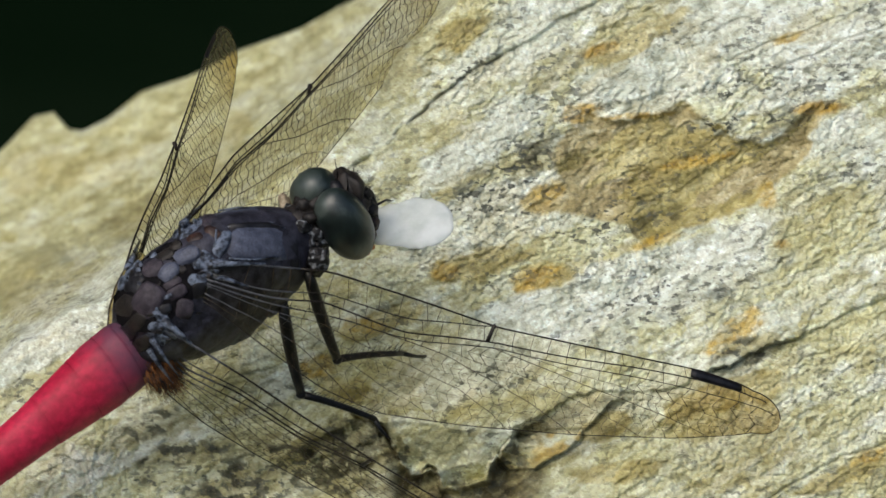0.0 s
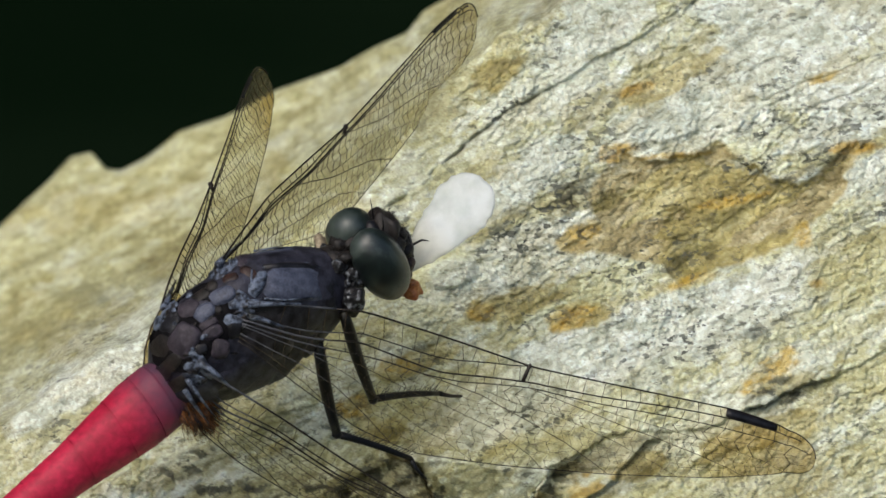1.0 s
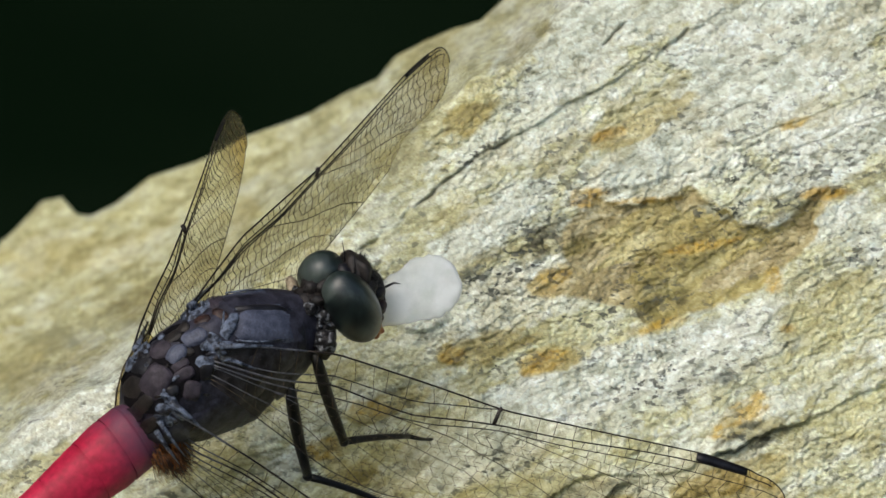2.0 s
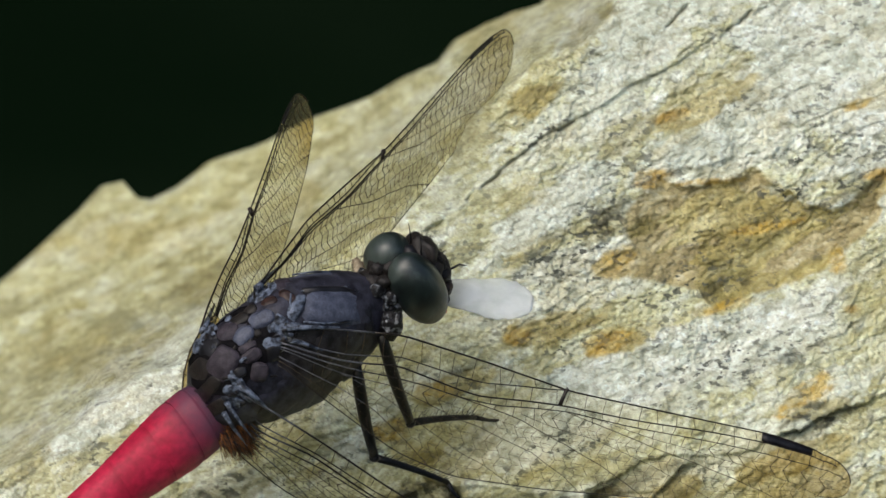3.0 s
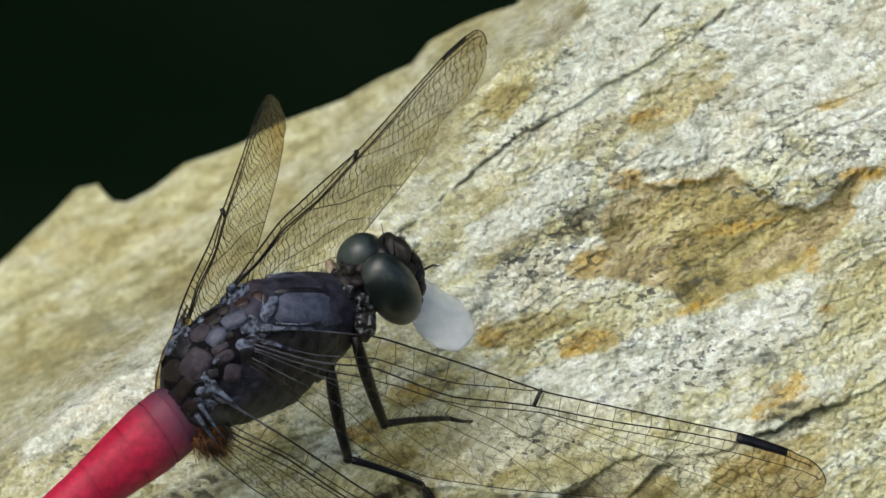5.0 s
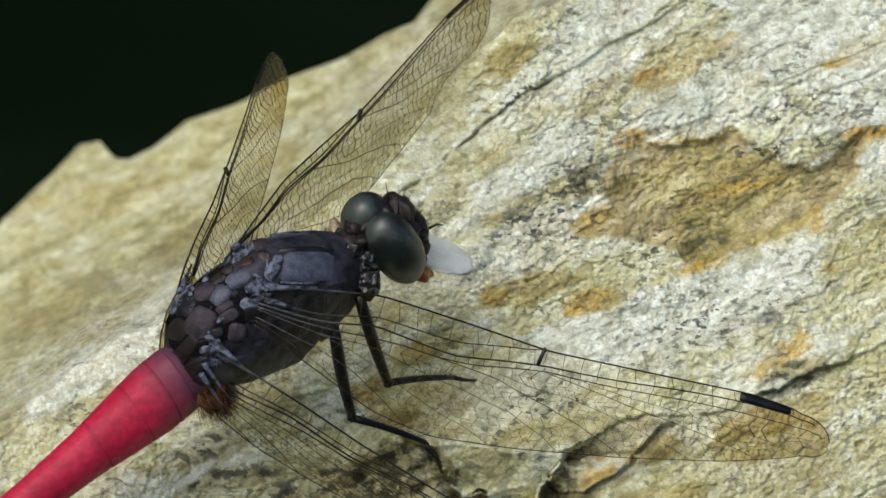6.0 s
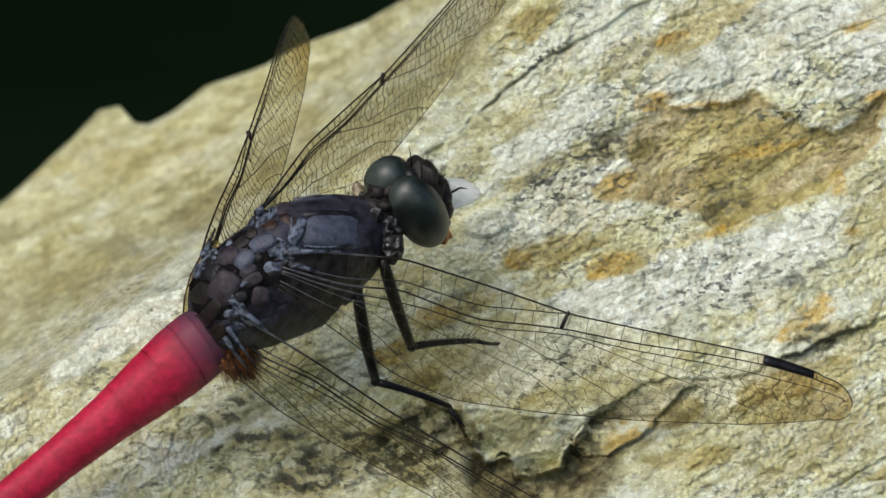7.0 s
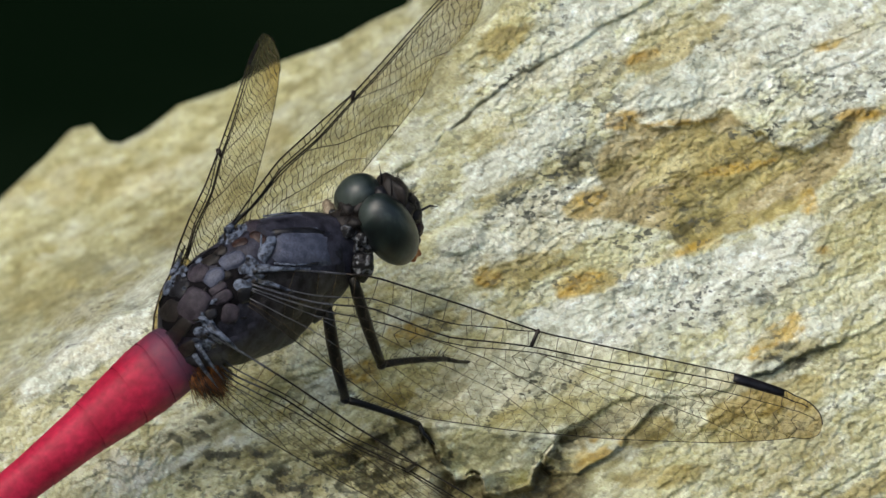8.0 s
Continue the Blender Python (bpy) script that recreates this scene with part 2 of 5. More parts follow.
# ---- mesh helpers ----
def part(name, bm, mat, parent=None, label="", smooth=True):
    """Links a bmesh, in metres, as one mesh object under a thing or a part."""
    me = bpy.data.meshes.new(name)
    bmesh.ops.recalc_face_normals(bm, faces=bm.faces)
    for f in bm.faces:
        f.smooth = smooth
    bm.to_mesh(me)
    bm.free()
    me.materials.append(mat)
    ob = new(name, me)
    ob.parent = parent
    return tagged(ob, label)


def loft(rings, closed_ends=True):
    """Skin through rings of equal count (lists of points in mm)."""
    bm = bmesh.new()
    rows = [[bm.verts.new(Vector(p) * MM) for p in ring] for ring in rings]
    n = len(rows[0])
    for a, b in zip(rows, rows[1:]):
        for i in range(n):
            bm.faces.new((a[i], a[(i + 1) % n], b[(i + 1) % n], b[i]))
    if closed_ends:
        bm.faces.new(rows[0])
        bm.faces.new(rows[-1][::-1])
    return bm


def tube(points, radii, sides=8, bm=None):
    """A round tapered tube along points, in mm."""
    bm = bm or bmesh.new()
    pts = [Vector(p) for p in points]
    rows = []
    for i, p in enumerate(pts):
        ahead = (pts[min(i + 1, len(pts) - 1)] - pts[max(i - 1, 0)]).normalized()
        side = ahead.cross(Vector((0.31, 0.17, 0.93))).normalized()
        up = side.cross(ahead)
        rows.append([bm.verts.new((p + radii[i] * (math.cos(a) * side + math.sin(a) * up)) * MM)
                     for a in (2 * math.pi * k / sides for k in range(sides))])
    for a, b in zip(rows, rows[1:]):
        for k in range(sides):
            bm.faces.new((a[k], a[(k + 1) % sides], b[(k + 1) % sides], b[k]))
    if sides > 2:
        bm.faces.new(rows[0][::-1])
        bm.faces.new(rows[-1])
    return bm


def lump(centre, radii, turn=(0, 0, 0), rough=0.06, seed=0, segments=20, square=1.0):
    """An uneven rounded body: centre and radii in mm."""
    bm = bmesh.new()
    bmesh.ops.create_uvsphere(bm, u_segments=segments, v_segments=max(8, segments * 2 // 3), radius=1)
    m = Euler([radians(a) for a in turn]).to_matrix()
    for v in bm.verts:
        n = v.co.normalized()
        p = Vector([math.copysign(abs(c) ** square, c) for c in n])
        p *= 1 + rough * noise.noise(n * 1.7 + Vector((seed * 3.1, seed * 1.7, seed)))
        v.co = (Vector(centre) + m @ Vector((p.x * radii[0], p.y * radii[1], p.z * radii[2]))) * MM
    return bm


def smooth(a, b, x):
    t = np.clip((x - a) / (b - a), 0, 1)
    return t * t * (3 - 2 * t)


# ---- boulder ----
LATTICE = np.random.RandomState(7).rand(512, 512)


def grain(x, y):
    """Smooth lattice noise from 0 to 1."""
    xi, yi = np.floor(x).astype(int), np.floor(y).astype(int)
    fx, fy = x - xi, y - yi
    fx, fy = fx * fx * (3 - 2 * fx), fy * fy * (3 - 2 * fy)
    a, b = LATTICE[xi % 512, yi % 512], LATTICE[(xi + 1) % 512, yi % 512]
    c, d = LATTICE[xi % 512, (yi + 1) % 512], LATTICE[(xi + 1) % 512, (yi + 1) % 512]
    return (a * (1 - fx) + b * fx) * (1 - fy) + (c * (1 - fx) + d * fx) * fy


def layered(x, y, octaves=4, gain=0.5):
    total, weight, amp = 0, 0, 1.0
    for k in range(octaves):
        n = grain(x * 2 ** k + 37.3 * k, y * 2 ** k + 11.7 * k)
        total, weight, amp = total + amp * n, weight + amp, amp * gain
    return total / weight


def blocks(a, c, la, lc, seed):
    """Broken grains of la by lc: a height from -1 to 1 with a tilt for each, the distance from the nearest joint, and a tone from 0 to 1."""
    pick = np.random.RandomState(seed).rand(5, 256, 256)
    u, v = a / la, c / lc
    iu, iv = np.floor(u).astype(int), np.floor(v).astype(int)
    f1, f2, high, tone = np.full(u.shape, 9.0), np.full(u.shape, 9.0), np.zeros(u.shape), np.zeros(u.shape)
    for du in (-1, 0, 1):
        for dv in (-1, 0, 1):
            ku, kv = (iu + du) % 256, (iv + dv) % 256
            ou, ov = u - (iu + du + 0.1 + 0.8 * pick[0, ku, kv]), v - (iv + dv + 0.1 + 0.8 * pick[1, ku, kv])
            d = np.hypot(ou, ov)
            tilt = 1.5 * pick[2, ku, kv] - 0.75 + 1.2 * ou * (pick[3, ku, kv] - 0.5) + ov * (1.3 * pick[4, ku, kv] - 0.35)
            near = d < f1
            f2 = np.where(near, f1, np.minimum(f2, d))
            high = np.where(near, tilt, high)
            tone = np.where(near, (pick[3, ku, kv] * 7.13 + pick[4, ku, kv] * 3.7) % 1, tone)
            f1 = np.where(near, d, f1)
    return high, f2 - f1, tone


def beyond(line, x, y):
    """Signed distance from a line of points; above and to the left of it is positive."""
    best, sign = np.full(x.shape, 1e9), np.zeros(x.shape)
    for (x0, y0), (x1, y1) in zip(line, line[1:]):
        dx, dy = x1 - x0, y1 - y0
        t = np.clip(((x - x0) * dx + (y - y0) * dy) / (dx * dx + dy * dy), 0, 1)
        d = np.hypot(x - x0 - t * dx, y - y0 - t * dy)
        side = (y - y0) * dx - (x - x0) * dy
        near = d < best
        best, sign = np.where(near, d, best), np.where(near, -np.sign(side), sign)
    return best * sign


def within(ring, x, y):
    """Signed distance from a closed ring of points; inside it is positive."""
    best, odd = np.full(x.shape, 1e9), np.zeros(x.shape, dtype=bool)
    for (x0, y0), (x1, y1) in zip(ring, ring[1:] + ring[:1]):
        dx, dy = x1 - x0, y1 - y0
        t = np.clip(((x - x0) * dx + (y - y0) * dy) / (dx * dx + dy * dy), 0, 1)
        best = np.minimum(best, np.hypot(x - x0 - t * dx, y - y0 - t * dy))
        if y0 != y1:
            odd ^= ((y0 > y) != (y1 > y)) & (x < x0 + (y - y0) / (y1 - y0) * dx)
    return np.where(odd, best, -best)


def patch(x, y, cx, cy, rx, ry, lean):
    """1 at the middle of a leaning oval, 0 at its rim."""
    c, s = math.cos(radians(lean)), math.sin(radians(lean))
    a, b = ((x - cx) * c - (y - cy) * s) / rx, ((x - cx) * s + (y - cy) * c) / ry
    return 1 - np.sqrt(a * a + b * b)


RIDGE = [(-4000, 3400), (-900, 980), (-300, 520), (-60, 325), (0, 268), (60, 206), (95, 199), (122, 230), (148, 234), (190, 212),
         (250, 165), (330, 137), (420, 91), (540, 46), (600, 12), (655, -11), (687, -50), (737, -80), (790, -101), (837, -115), (887, -163), (937, -194),
         (1023, -209), (1300, -330), (2200, -800), (5000, -2400)]
BROW = [(-4000, 3800), (-900, 1260), (-300, 830), (0, 638), (100, 565), (190, 520), (330, 430), (480, 330), (600, 225), (700, 100),
        (777, 20), (900, -45), (1000, -150), (1060, -260), (1500, -700)]
CRACK = [(560, 345), (640, 285), (698, 241), (728, 216), (778, 171), (828, 131), (888, 96), (928, 76), (968, 51), (993, 31), (1028, 18), (1078, -9), (1108, -34), (1148, -54), (1230, -110)]
BRANCH = [(985, 36), (1008, 1), (1043, -54), (1078, -94), (1118, -129), (1168, -164), (1193, -194), (1240, -250), (1330, -330)]
SEAM_TOP = [(1190, 178), (1225, 150), (1260, 120), (1310, 95), (1390, 66), (1450, 42), (1568, 2), (1750, -60)]
SEAM_RIGHT = [(1250, 252), (1290, 225), (1330, 165), (1365, 128), (1410, 108), (1480, 80), (1600, 30)]
SEAM_LOW = [(1290, 930), (1390, 862), (1430, 840), (1490, 806), (1568, 782), (1700, 730)]
SEAM_LEFT = [(690, 512), (780, 470), (860, 447), (930, 432), (1000, 412), (1070, 396)]
SEAM_REAR = [(1440, 456), (1480, 446), (1568, 434), (1700, 400)]
# the rim of the ochre hollow
HOLLOW = [(925, 358), (955, 328), (990, 312), (980, 270), (1010, 222), (1045, 190), (1062, 206), (1110, 212), (1170, 202), (1205, 178), (1245, 196), (1282, 226), (1310, 250),
          (1362, 246), (1402, 214), (1440, 184), (1478, 180), (1486, 200), (1450, 216), (1432, 242), (1440, 268), (1402, 300), (1370, 330), (1330, 360), (1262, 394),
          (1210, 410), (1152, 437), (1125, 426), (1110, 406), (1080, 398), (1000, 376), (945, 388)]
SHOULDER = [(560, 700), (640, 722), (685, 738), (760, 752), (850, 764), (915, 762), (987, 741), (1060, 700)]
FLAKE = [(888, 800), (905, 778), (940, 768), (987, 764), (1030, 762), (1032, 777), (1000, 800), (950, 828), (900, 830), (884, 818)]
FLAKE_REAR = [(1000, 800), (1030, 766), (1051, 748), (1080, 713), (1150, 695)]
LEDGE = [(560, 690), (640, 738), (684, 756), (704, 806), (730, 838), (761, 826), (778, 836), (785, 860), (812, 862), (858, 846), (868, 818), (900, 782), (908, 756), (985, 726),
         (1005, 706), (1060, 692), (1180, 692), (1230, 670), (1270, 655), (1330, 622), (1400, 598), (1450, 580), (1490, 555), (1580, 520), (1900, 400)]
BAND = [(590, 665), (700, 615), (760, 582), (820, 552), (870, 535), (925, 517), (1000, 500), (1040, 470), (1100, 450), (1250, 415), (1330, 388), (1400, 330),
        (1480, 262), (1600, 200)]
# spots of colour: x, y, half length, half width, lean
OCHRE = [(1045, 270, 50, 46, 0), (840, 470, 100, 34, 15), (960, 490, 56, 30, 12), (640, 585, 50, 20, 10), (1120, 70, 100, 26, 30), (1080, 750, 50, 26, 30),
         (1100, 835, 90, 20, 8), (610, 690, 60, 26, 5), (820, 60, 60, 26, 25), (1280, 700, 120, 30, 15), (1500, 838, 90, 20, 22), (700, 560, 60, 20, 15)]
OLIVE = [(1165, 380, 62, 40, 5), (1330, 250, 80, 14, 30), (1010, 285, 40, 22, 20), (625, 700, 50, 22, 5), (1230, 310, 60, 16, 20), (1340, 612, 46, 16, 35)]
RUST = [(1030, 200, 36, 20, 10), (962, 350, 44, 20, 30), (1170, 424, 60, 12, 15), (1450, 190, 50, 13, 5), (1298, 590, 70, 26, 40), (1270, 615, 40, 16, 20),
        (945, 494, 52, 20, 14), (787, 482, 30, 22, 0), (1065, 88, 40, 11, 15), (1392, 68, 30, 8, 20), (1385, 432, 18, 12, 0),
        (1130, 205, 66, 7, 4), (1535, 808, 60, 16, 20), (560, 650, 36, 22, 0), (640, 575, 40, 16, 0), (1360, 345, 18, 26, 0), (1240, 285, 60, 10, 12)]
WHITE = [(925, 545, 70, 34, 18), (1150, 505, 230, 62, 20), (1330, 405, 150, 26, 36), (1110, 150, 105, 46, 8), (1220, 112, 60, 20, 15), (870, 240, 150, 40, 36),
         (1470, 240, 60, 30, 30), (830, 650, 150, 60, 15), (1000, -20, 160, 40, 30), (80, 610, 170, 34, 32), (1250, 800, 60, 40, 20), (1440, 150, 90, 36, 15),
         (1300, 20, 280, 70, 22), (1080, -130, 200, 90, 30), (1480, 90, 120, 50, 15), (880, 355, 110, 30, 12), (1350, 250, 50, 26, 10), (1400, -120, 260, 120, 30)]
GREY = [(955, 275, 72, 36, 35), (1190, 530, 150, 34, 15), (850, 330, 80, 18, 22), (1290, 640, 60, 14, 28), (1275, 222, 60, 20, 10), (1300, 155, 60, 20, 15),
        (1440, 140, 90, 26, 20), (820, 130, 80, 12, 32), (1530, 315, 50, 16, 10), (1450, 840, 60, 14, 24), (900, 400, 90, 22, 10), (1380, 205, 50, 14, 20)]
SPECK = [(1180, 525, 210, 52, 18), (880, 370, 120, 60, 15), (1030, 400, 100, 30, 10), (880, 700, 130, 60, 10), (830, 760, 90, 50, 0), (1420, 150, 100, 50, 10),
         (940, 270, 90, 50, 35), (860, 480, 120, 40, 15), (1260, 800, 60, 40, 10), (250, 640, 130, 60, 30), (150, 700, 150, 60, 30), (430, 840, 220, 70, 8), (560, 700, 90, 60, 0), (1480, 300, 80, 40, 20)]
YELLOW = [(1440, 360, 110, 70, 30), (1470, 400, 110, 110, 0), (1500, 600, 130, 60, 20), (1380, 780, 200, 50, 18), (1150, 850, 260, 40, 8), (1460, 490, 110, 60, 20), (1240, 750, 140, 44, 15), (1090, 820, 130, 36, 10), (800, 60, 110, 46, 25), (620, 660, 90, 50, 0),
          (1500, 830, 140, 44, 20), (670, 500, 100, 40, 10), (830, 480, 170, 34, 15), (480, 760, 200, 60, 15), (1420, 650, 120, 50, 25), (740, 790, 60, 40, 0),
          (300, 720, 160, 50, 28), (1000, 840, 240, 40, 6), (760, 790, 110, 50, 5), (900, 720, 120, 30, 10), (700, 130, 60, 60, 30)]
# blackish lichen, with shade painted under the abdomen and in the slab's crevices
CRUST_AND_SHADE = [(430, 874, 150, 24, 4), (460, 850, 190, 46, 6), (275, 748, 80, 26, 25), (330, 800, 90, 26, 10), (700, 800, 50, 40, 30), (520, 800, 110, 26, 10), (300, 800, 80, 14, 20), (645, 785, 100, 46, 24), (780, 872, 110, 24, 5), (590, 850, 110, 34, -10), (1330, 640, 60, 9, 26), (950, 280, 54, 22, 35), (1290, 622, 56, 10, 30), (590, 770, 70, 40, 10)]


def boulder():
    def axis(lo, hi, fine, out_lo, out_hi):
        mid = np.arange(lo, hi, fine)
        grow = np.cumsum(fine * 1.16 ** np.arange(1, 70))
        return np.concatenate(((lo - grow[grow < lo - out_lo])[::-1], mid, hi + grow[grow < out_hi - hi]))

    gx, gy = np.meshgrid(axis(-300, 1700, 2.3, -1500, 4200), axis(-400, 1040, 2.3, -1500, 4600))
    x, y = gx.copy(), gy.copy()
    # bending layers: a runs along them, c across
    lean = np.radians(31)
    bend = 70 * (layered(x / 700, y / 700, 2) - 0.5) + 24 * (layered(x / 160, y / 160, 3) - 0.5)
    a, c = x * np.cos(lean) - y * np.sin(lean), x * np.sin(lean) + y * np.cos(lean) + bend
    w = -335 - 0.12 * (x - 400) + 0.38 * np.where(y < 1000, y - 500, 500 + (y - 1000) * 0.4)
    w = w - 0.0007 * np.maximum(np.hypot(x - 1500, y - 1500) - 2000, 0) ** 2
    # the back of the boulder lies lower, beyond the brow
    over = beyond(BROW, x, y) + 26 * (layered(a / 60, c / 40, 3) - 0.5)
    back_part = smooth(-10, 190, over)
    w -= 1200 * (1 - (1 - np.clip((over + 4) / 190, 0, 1)) ** 2) + 3.2 * np.clip(over, 0, 340) + 0.4 * np.maximum(over - 340, 0) + 0.0032 * np.clip(over + 70, 0, 70) ** 2
    near = 1 - 0.8 * back_part
    # relief: swells, then flakes of the layering that overlap like shingles, down to single crystals
    w += 26 * (layered(a / 300, c / 130, 3) - 0.5) + near * 9 * (layered(a / 90, c / 44, 3, 0.5) - 0.5)
    wob_a = 26 * (layered(x / 80, y / 80, 2) - 0.5) + 16 * (layered(x / 24, y / 24, 3, 0.6) - 0.5)
    wob_c = 22 * (layered(x / 80 + 50, y / 80, 2) - 0.5) + 16 * (layered(x / 24 + 50, y / 24, 3, 0.6) - 0.5)
    rough_here = smooth(0.32, 0.62, layered(x / 210 + 3, y / 210, 3))
    tone, seam, hue = np.zeros(x.shape), np.zeros(x.shape), np.zeros(x.shape)
    # sheets of the layering: each rises slowly and breaks off downhill along a wandering edge
    for thick, wander, long, height, weight, k in ((46, 4.4, 130, 4.0, 0.22, 0), (20, 4.0, 56, 3.3, 0.24, 1), (10, 3.2, 25, 2.0, 0.14, 2)):
        sheet = c / thick + wander * (layered(a / long + 7 * k, c / (long * 0.6) + 3 * k, 4, 0.55) - 0.5)
        number = np.floor(sheet)
        f = sheet - number
        strong = smooth(0.38, 0.60, layered(a / (long * 0.8) + 11 * k, c / (long * 0.4), 3))
        w += near * height * strong * (0.55 + 0.6 * rough_here) * (f * smooth(1.0, 0.90, f) - 0.45)
        each = np.abs(np.sin(number * 12.9898 + k * 4.1) * 43758.5453) % 1
        tone += weight * each
        hue += weight * ((each * 13.7) % 1)
        seam = np.maximum(seam, strong * smooth(0.90, 0.97, f) * (1.0 - 0.2 * k))
    # and grains that stand out of them
    for la, lc, height, gap, width, weight, dome, seed in ((46, 27, 2.2, 0.7, 0.06, 0.16, 1.2, 2), (21, 14, 2.2, 0.9, 0.10, 0.16, 2.2, 3), (11, 8.5, 1.6, 0.5, 0.15, 0.08, 1.9, 4)):
        high, joint, each = blocks(a + wob_a, c + wob_c, la, lc, seed)
        patchy = smooth(0.40, 0.62, layered(a / 70 + seed, c / 40, 3))
        edge = np.exp(-(joint / width) ** 2) * patchy
        w += near * (0.45 + 0.6 * rough_here) * (height * high - gap * edge + dome * smooth(0.0, 0.45, joint))
        tone += weight * each
        hue += weight * ((each * 13.7) % 1)
        seam = np.maximum(seam, 0.6 * edge)
    w += near * 1.4 * (layered(x / 9, y / 9, 2) - 0.5)
    tone, hue = np.clip(0.5 + 2.3 * (tone - 0.5), 0, 1), np.clip(0.5 + 2.2 * (hue - 0.5), 0, 1)
    # hollows, cracks and the raised flakes
    rag = 0.7 * (layered(a / 90, c / 60, 5, 0.65) - 0.5)
    fray = 22 * (layered(a / 60, c / 40, 4, 0.6) - 0.5) + 10 * (layered(x / 14, y / 14, 2) - 0.5)
    inside = within(HOLLOW, x, y) + fray
    pit = smooth(0, 12, inside)
    w -= 15 * pit * smooth(990, 1080, x) + 13 * smooth(0, 60, inside) + pit * 12 * (layered(a / 130, c / 26, 3) - 0.5)
    cracked = np.zeros(x.shape)
    for line, wide, deep in ((CRACK, 3.0, 13), (BRANCH, 2.8, 12), (SEAM_TOP, 1.8, 6), (SEAM_RIGHT, 1.7, 6), (SEAM_LOW, 2.2, 7), (SEAM_LEFT, 1.7, 5), (SEAM_REAR, 1.7, 5)):
        far = np.abs(beyond(line, x, y) + 17 * (layered(x / 55, y / 55, 4, 0.6) - 0.5))
        one = np.exp(-(far / (wide * (1 + 1.6 * patch(x, y, 960, 55, 90, 60, 30).clip(0, 1)))) ** 2) * smooth(0.36, 0.56, layered(a / 44 + 2, c / 60, 3))
        w -= deep * one
        cracked = np.maximum(cracked, one * min(1, deep / 11))
    side = beyond(CRACK, x, y)
    w += 9 * smooth(-3, 3, side) * np.exp(-np.maximum(side, 0) / 45) * smooth(700, 800, x) * near
    # a slab that stands out over the stone below it, with a dark gap under its lip
    side = beyond(LEDGE, x, y) + (9 + 6 * smooth(880, 980, x)) * (layered(x / 36, y / 36, 4, 0.6) - 0.5) + 7 * (layered(x / 9, y / 9, 2) - 0.5)
    there = smooth(575, 680, x) * (0.45 + 0.75 * smooth(0.35, 0.6, layered(a / 120 + 7, c / 120, 2)))
    there = there * (0.5 + 0.5 * smooth(1220, 1290, x) * smooth(1420, 1340, x) + 0.9 * smooth(900, 840, x))
    gap_here = np.exp(-((side + 3) / 2.6) ** 2) * there * smooth(0.30, 0.52, layered(x / 60 + 4, y / 60, 3))
    w += there * 30 * smooth(-1.5, 1.5, side) * np.exp(-np.maximum(side, 0) / 110) - 20 * gap_here
    side = within(FLAKE, x, y) + 9 * (layered(x / 30 + 4, y / 30, 4, 0.6) - 0.5) + 5 * (layered(x / 9, y / 9, 2) - 0.5)
    w += 15 * smooth(-1.5, 1.5, side) - 10 * np.exp(-((side + 3) / 2.4) ** 2)
    flake = smooth(-1, 3, side)
    side = beyond(FLAKE_REAR, x, y) + 10 * (layered(x / 30 + 8, y / 30, 4, 0.6) - 0.5)
    w += smooth(1020, 1050, x) * smooth(1130, 1080, x) * (15 * smooth(-1.5, 1.5, side) * np.exp(-np.maximum(side, 0) / 50) - 10 * np.exp(-((side + 3) / 2.4) ** 2))
    side = beyond(BAND, x, y) + 18 * (layered(x / 36 + 9, y / 36, 4, 0.62) - 0.5) + 9 * (layered(x / 9 + 5, y / 9, 2) - 0.5)
    w += smooth(590, 700, x) * (18 - 6 * smooth(1000, 1080, x)) * smooth(1.5, -1.5, side) * np.exp(-np.maximum(-side, 0) / 110)
    # the front of the slab turns down towards its lip
    face = -beyond(SHOULDER, x, y) + 16 * (layered(x / 30 + 6, y / 30, 3) - 0.5)
    w -= 1.1 * np.clip(face, 0, 90) * smooth(640, 700, x) * smooth(1010, 930, x) * smooth(-3, 3, beyond(LEDGE, x, y))
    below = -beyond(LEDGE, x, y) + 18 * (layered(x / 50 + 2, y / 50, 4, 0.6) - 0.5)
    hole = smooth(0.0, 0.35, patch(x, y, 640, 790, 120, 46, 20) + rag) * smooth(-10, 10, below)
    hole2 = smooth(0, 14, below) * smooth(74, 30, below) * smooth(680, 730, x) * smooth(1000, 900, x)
    rubble, _, _ = blocks(x + wob_a, y + wob_c, 22, 16, 9)
    w -= 30 * hole + 52 * hole2 - (hole + hole2) * (10 * rubble + 12 * (layered(x / 20, y / 20, 3) - 0.5)) + 20 * smooth(0.0, 0.5, patch(x, y, 470, 860, 230, 60, 4) + rag)
    w += 6 * rubble * smooth(0.0, 0.5, patch(x, y, 470, 850, 290, 90, 6) + rag)
    lens = smooth(0.0, 0.35, patch(x, y, 733, 414, 56, 30, 8) + 0.35 * rag)
    w += 15 * lens
    quartz = patch(x, y, 1105, 152, 80, 36, 8) + 0.5 * rag
    w += 11 * smooth(0.0, 0.3, quartz)

    # minerals: a pale ground whose flakes differ, then beds and stains with frayed rims
    fine_tone = np.clip(tone + 0.8 * (layered(a / 34, c / 17, 4, 0.6) - 0.5), 0, 1)
    ragged = 1.5 * (layered(a / 80, c / 46, 5, 0.65) - 0.5) + 0.9 * (layered(a / 20, c / 13, 3) - 0.5)

    def zone(spots, soft_edge, fringe=0.62):
        m = np.zeros(x.shape)
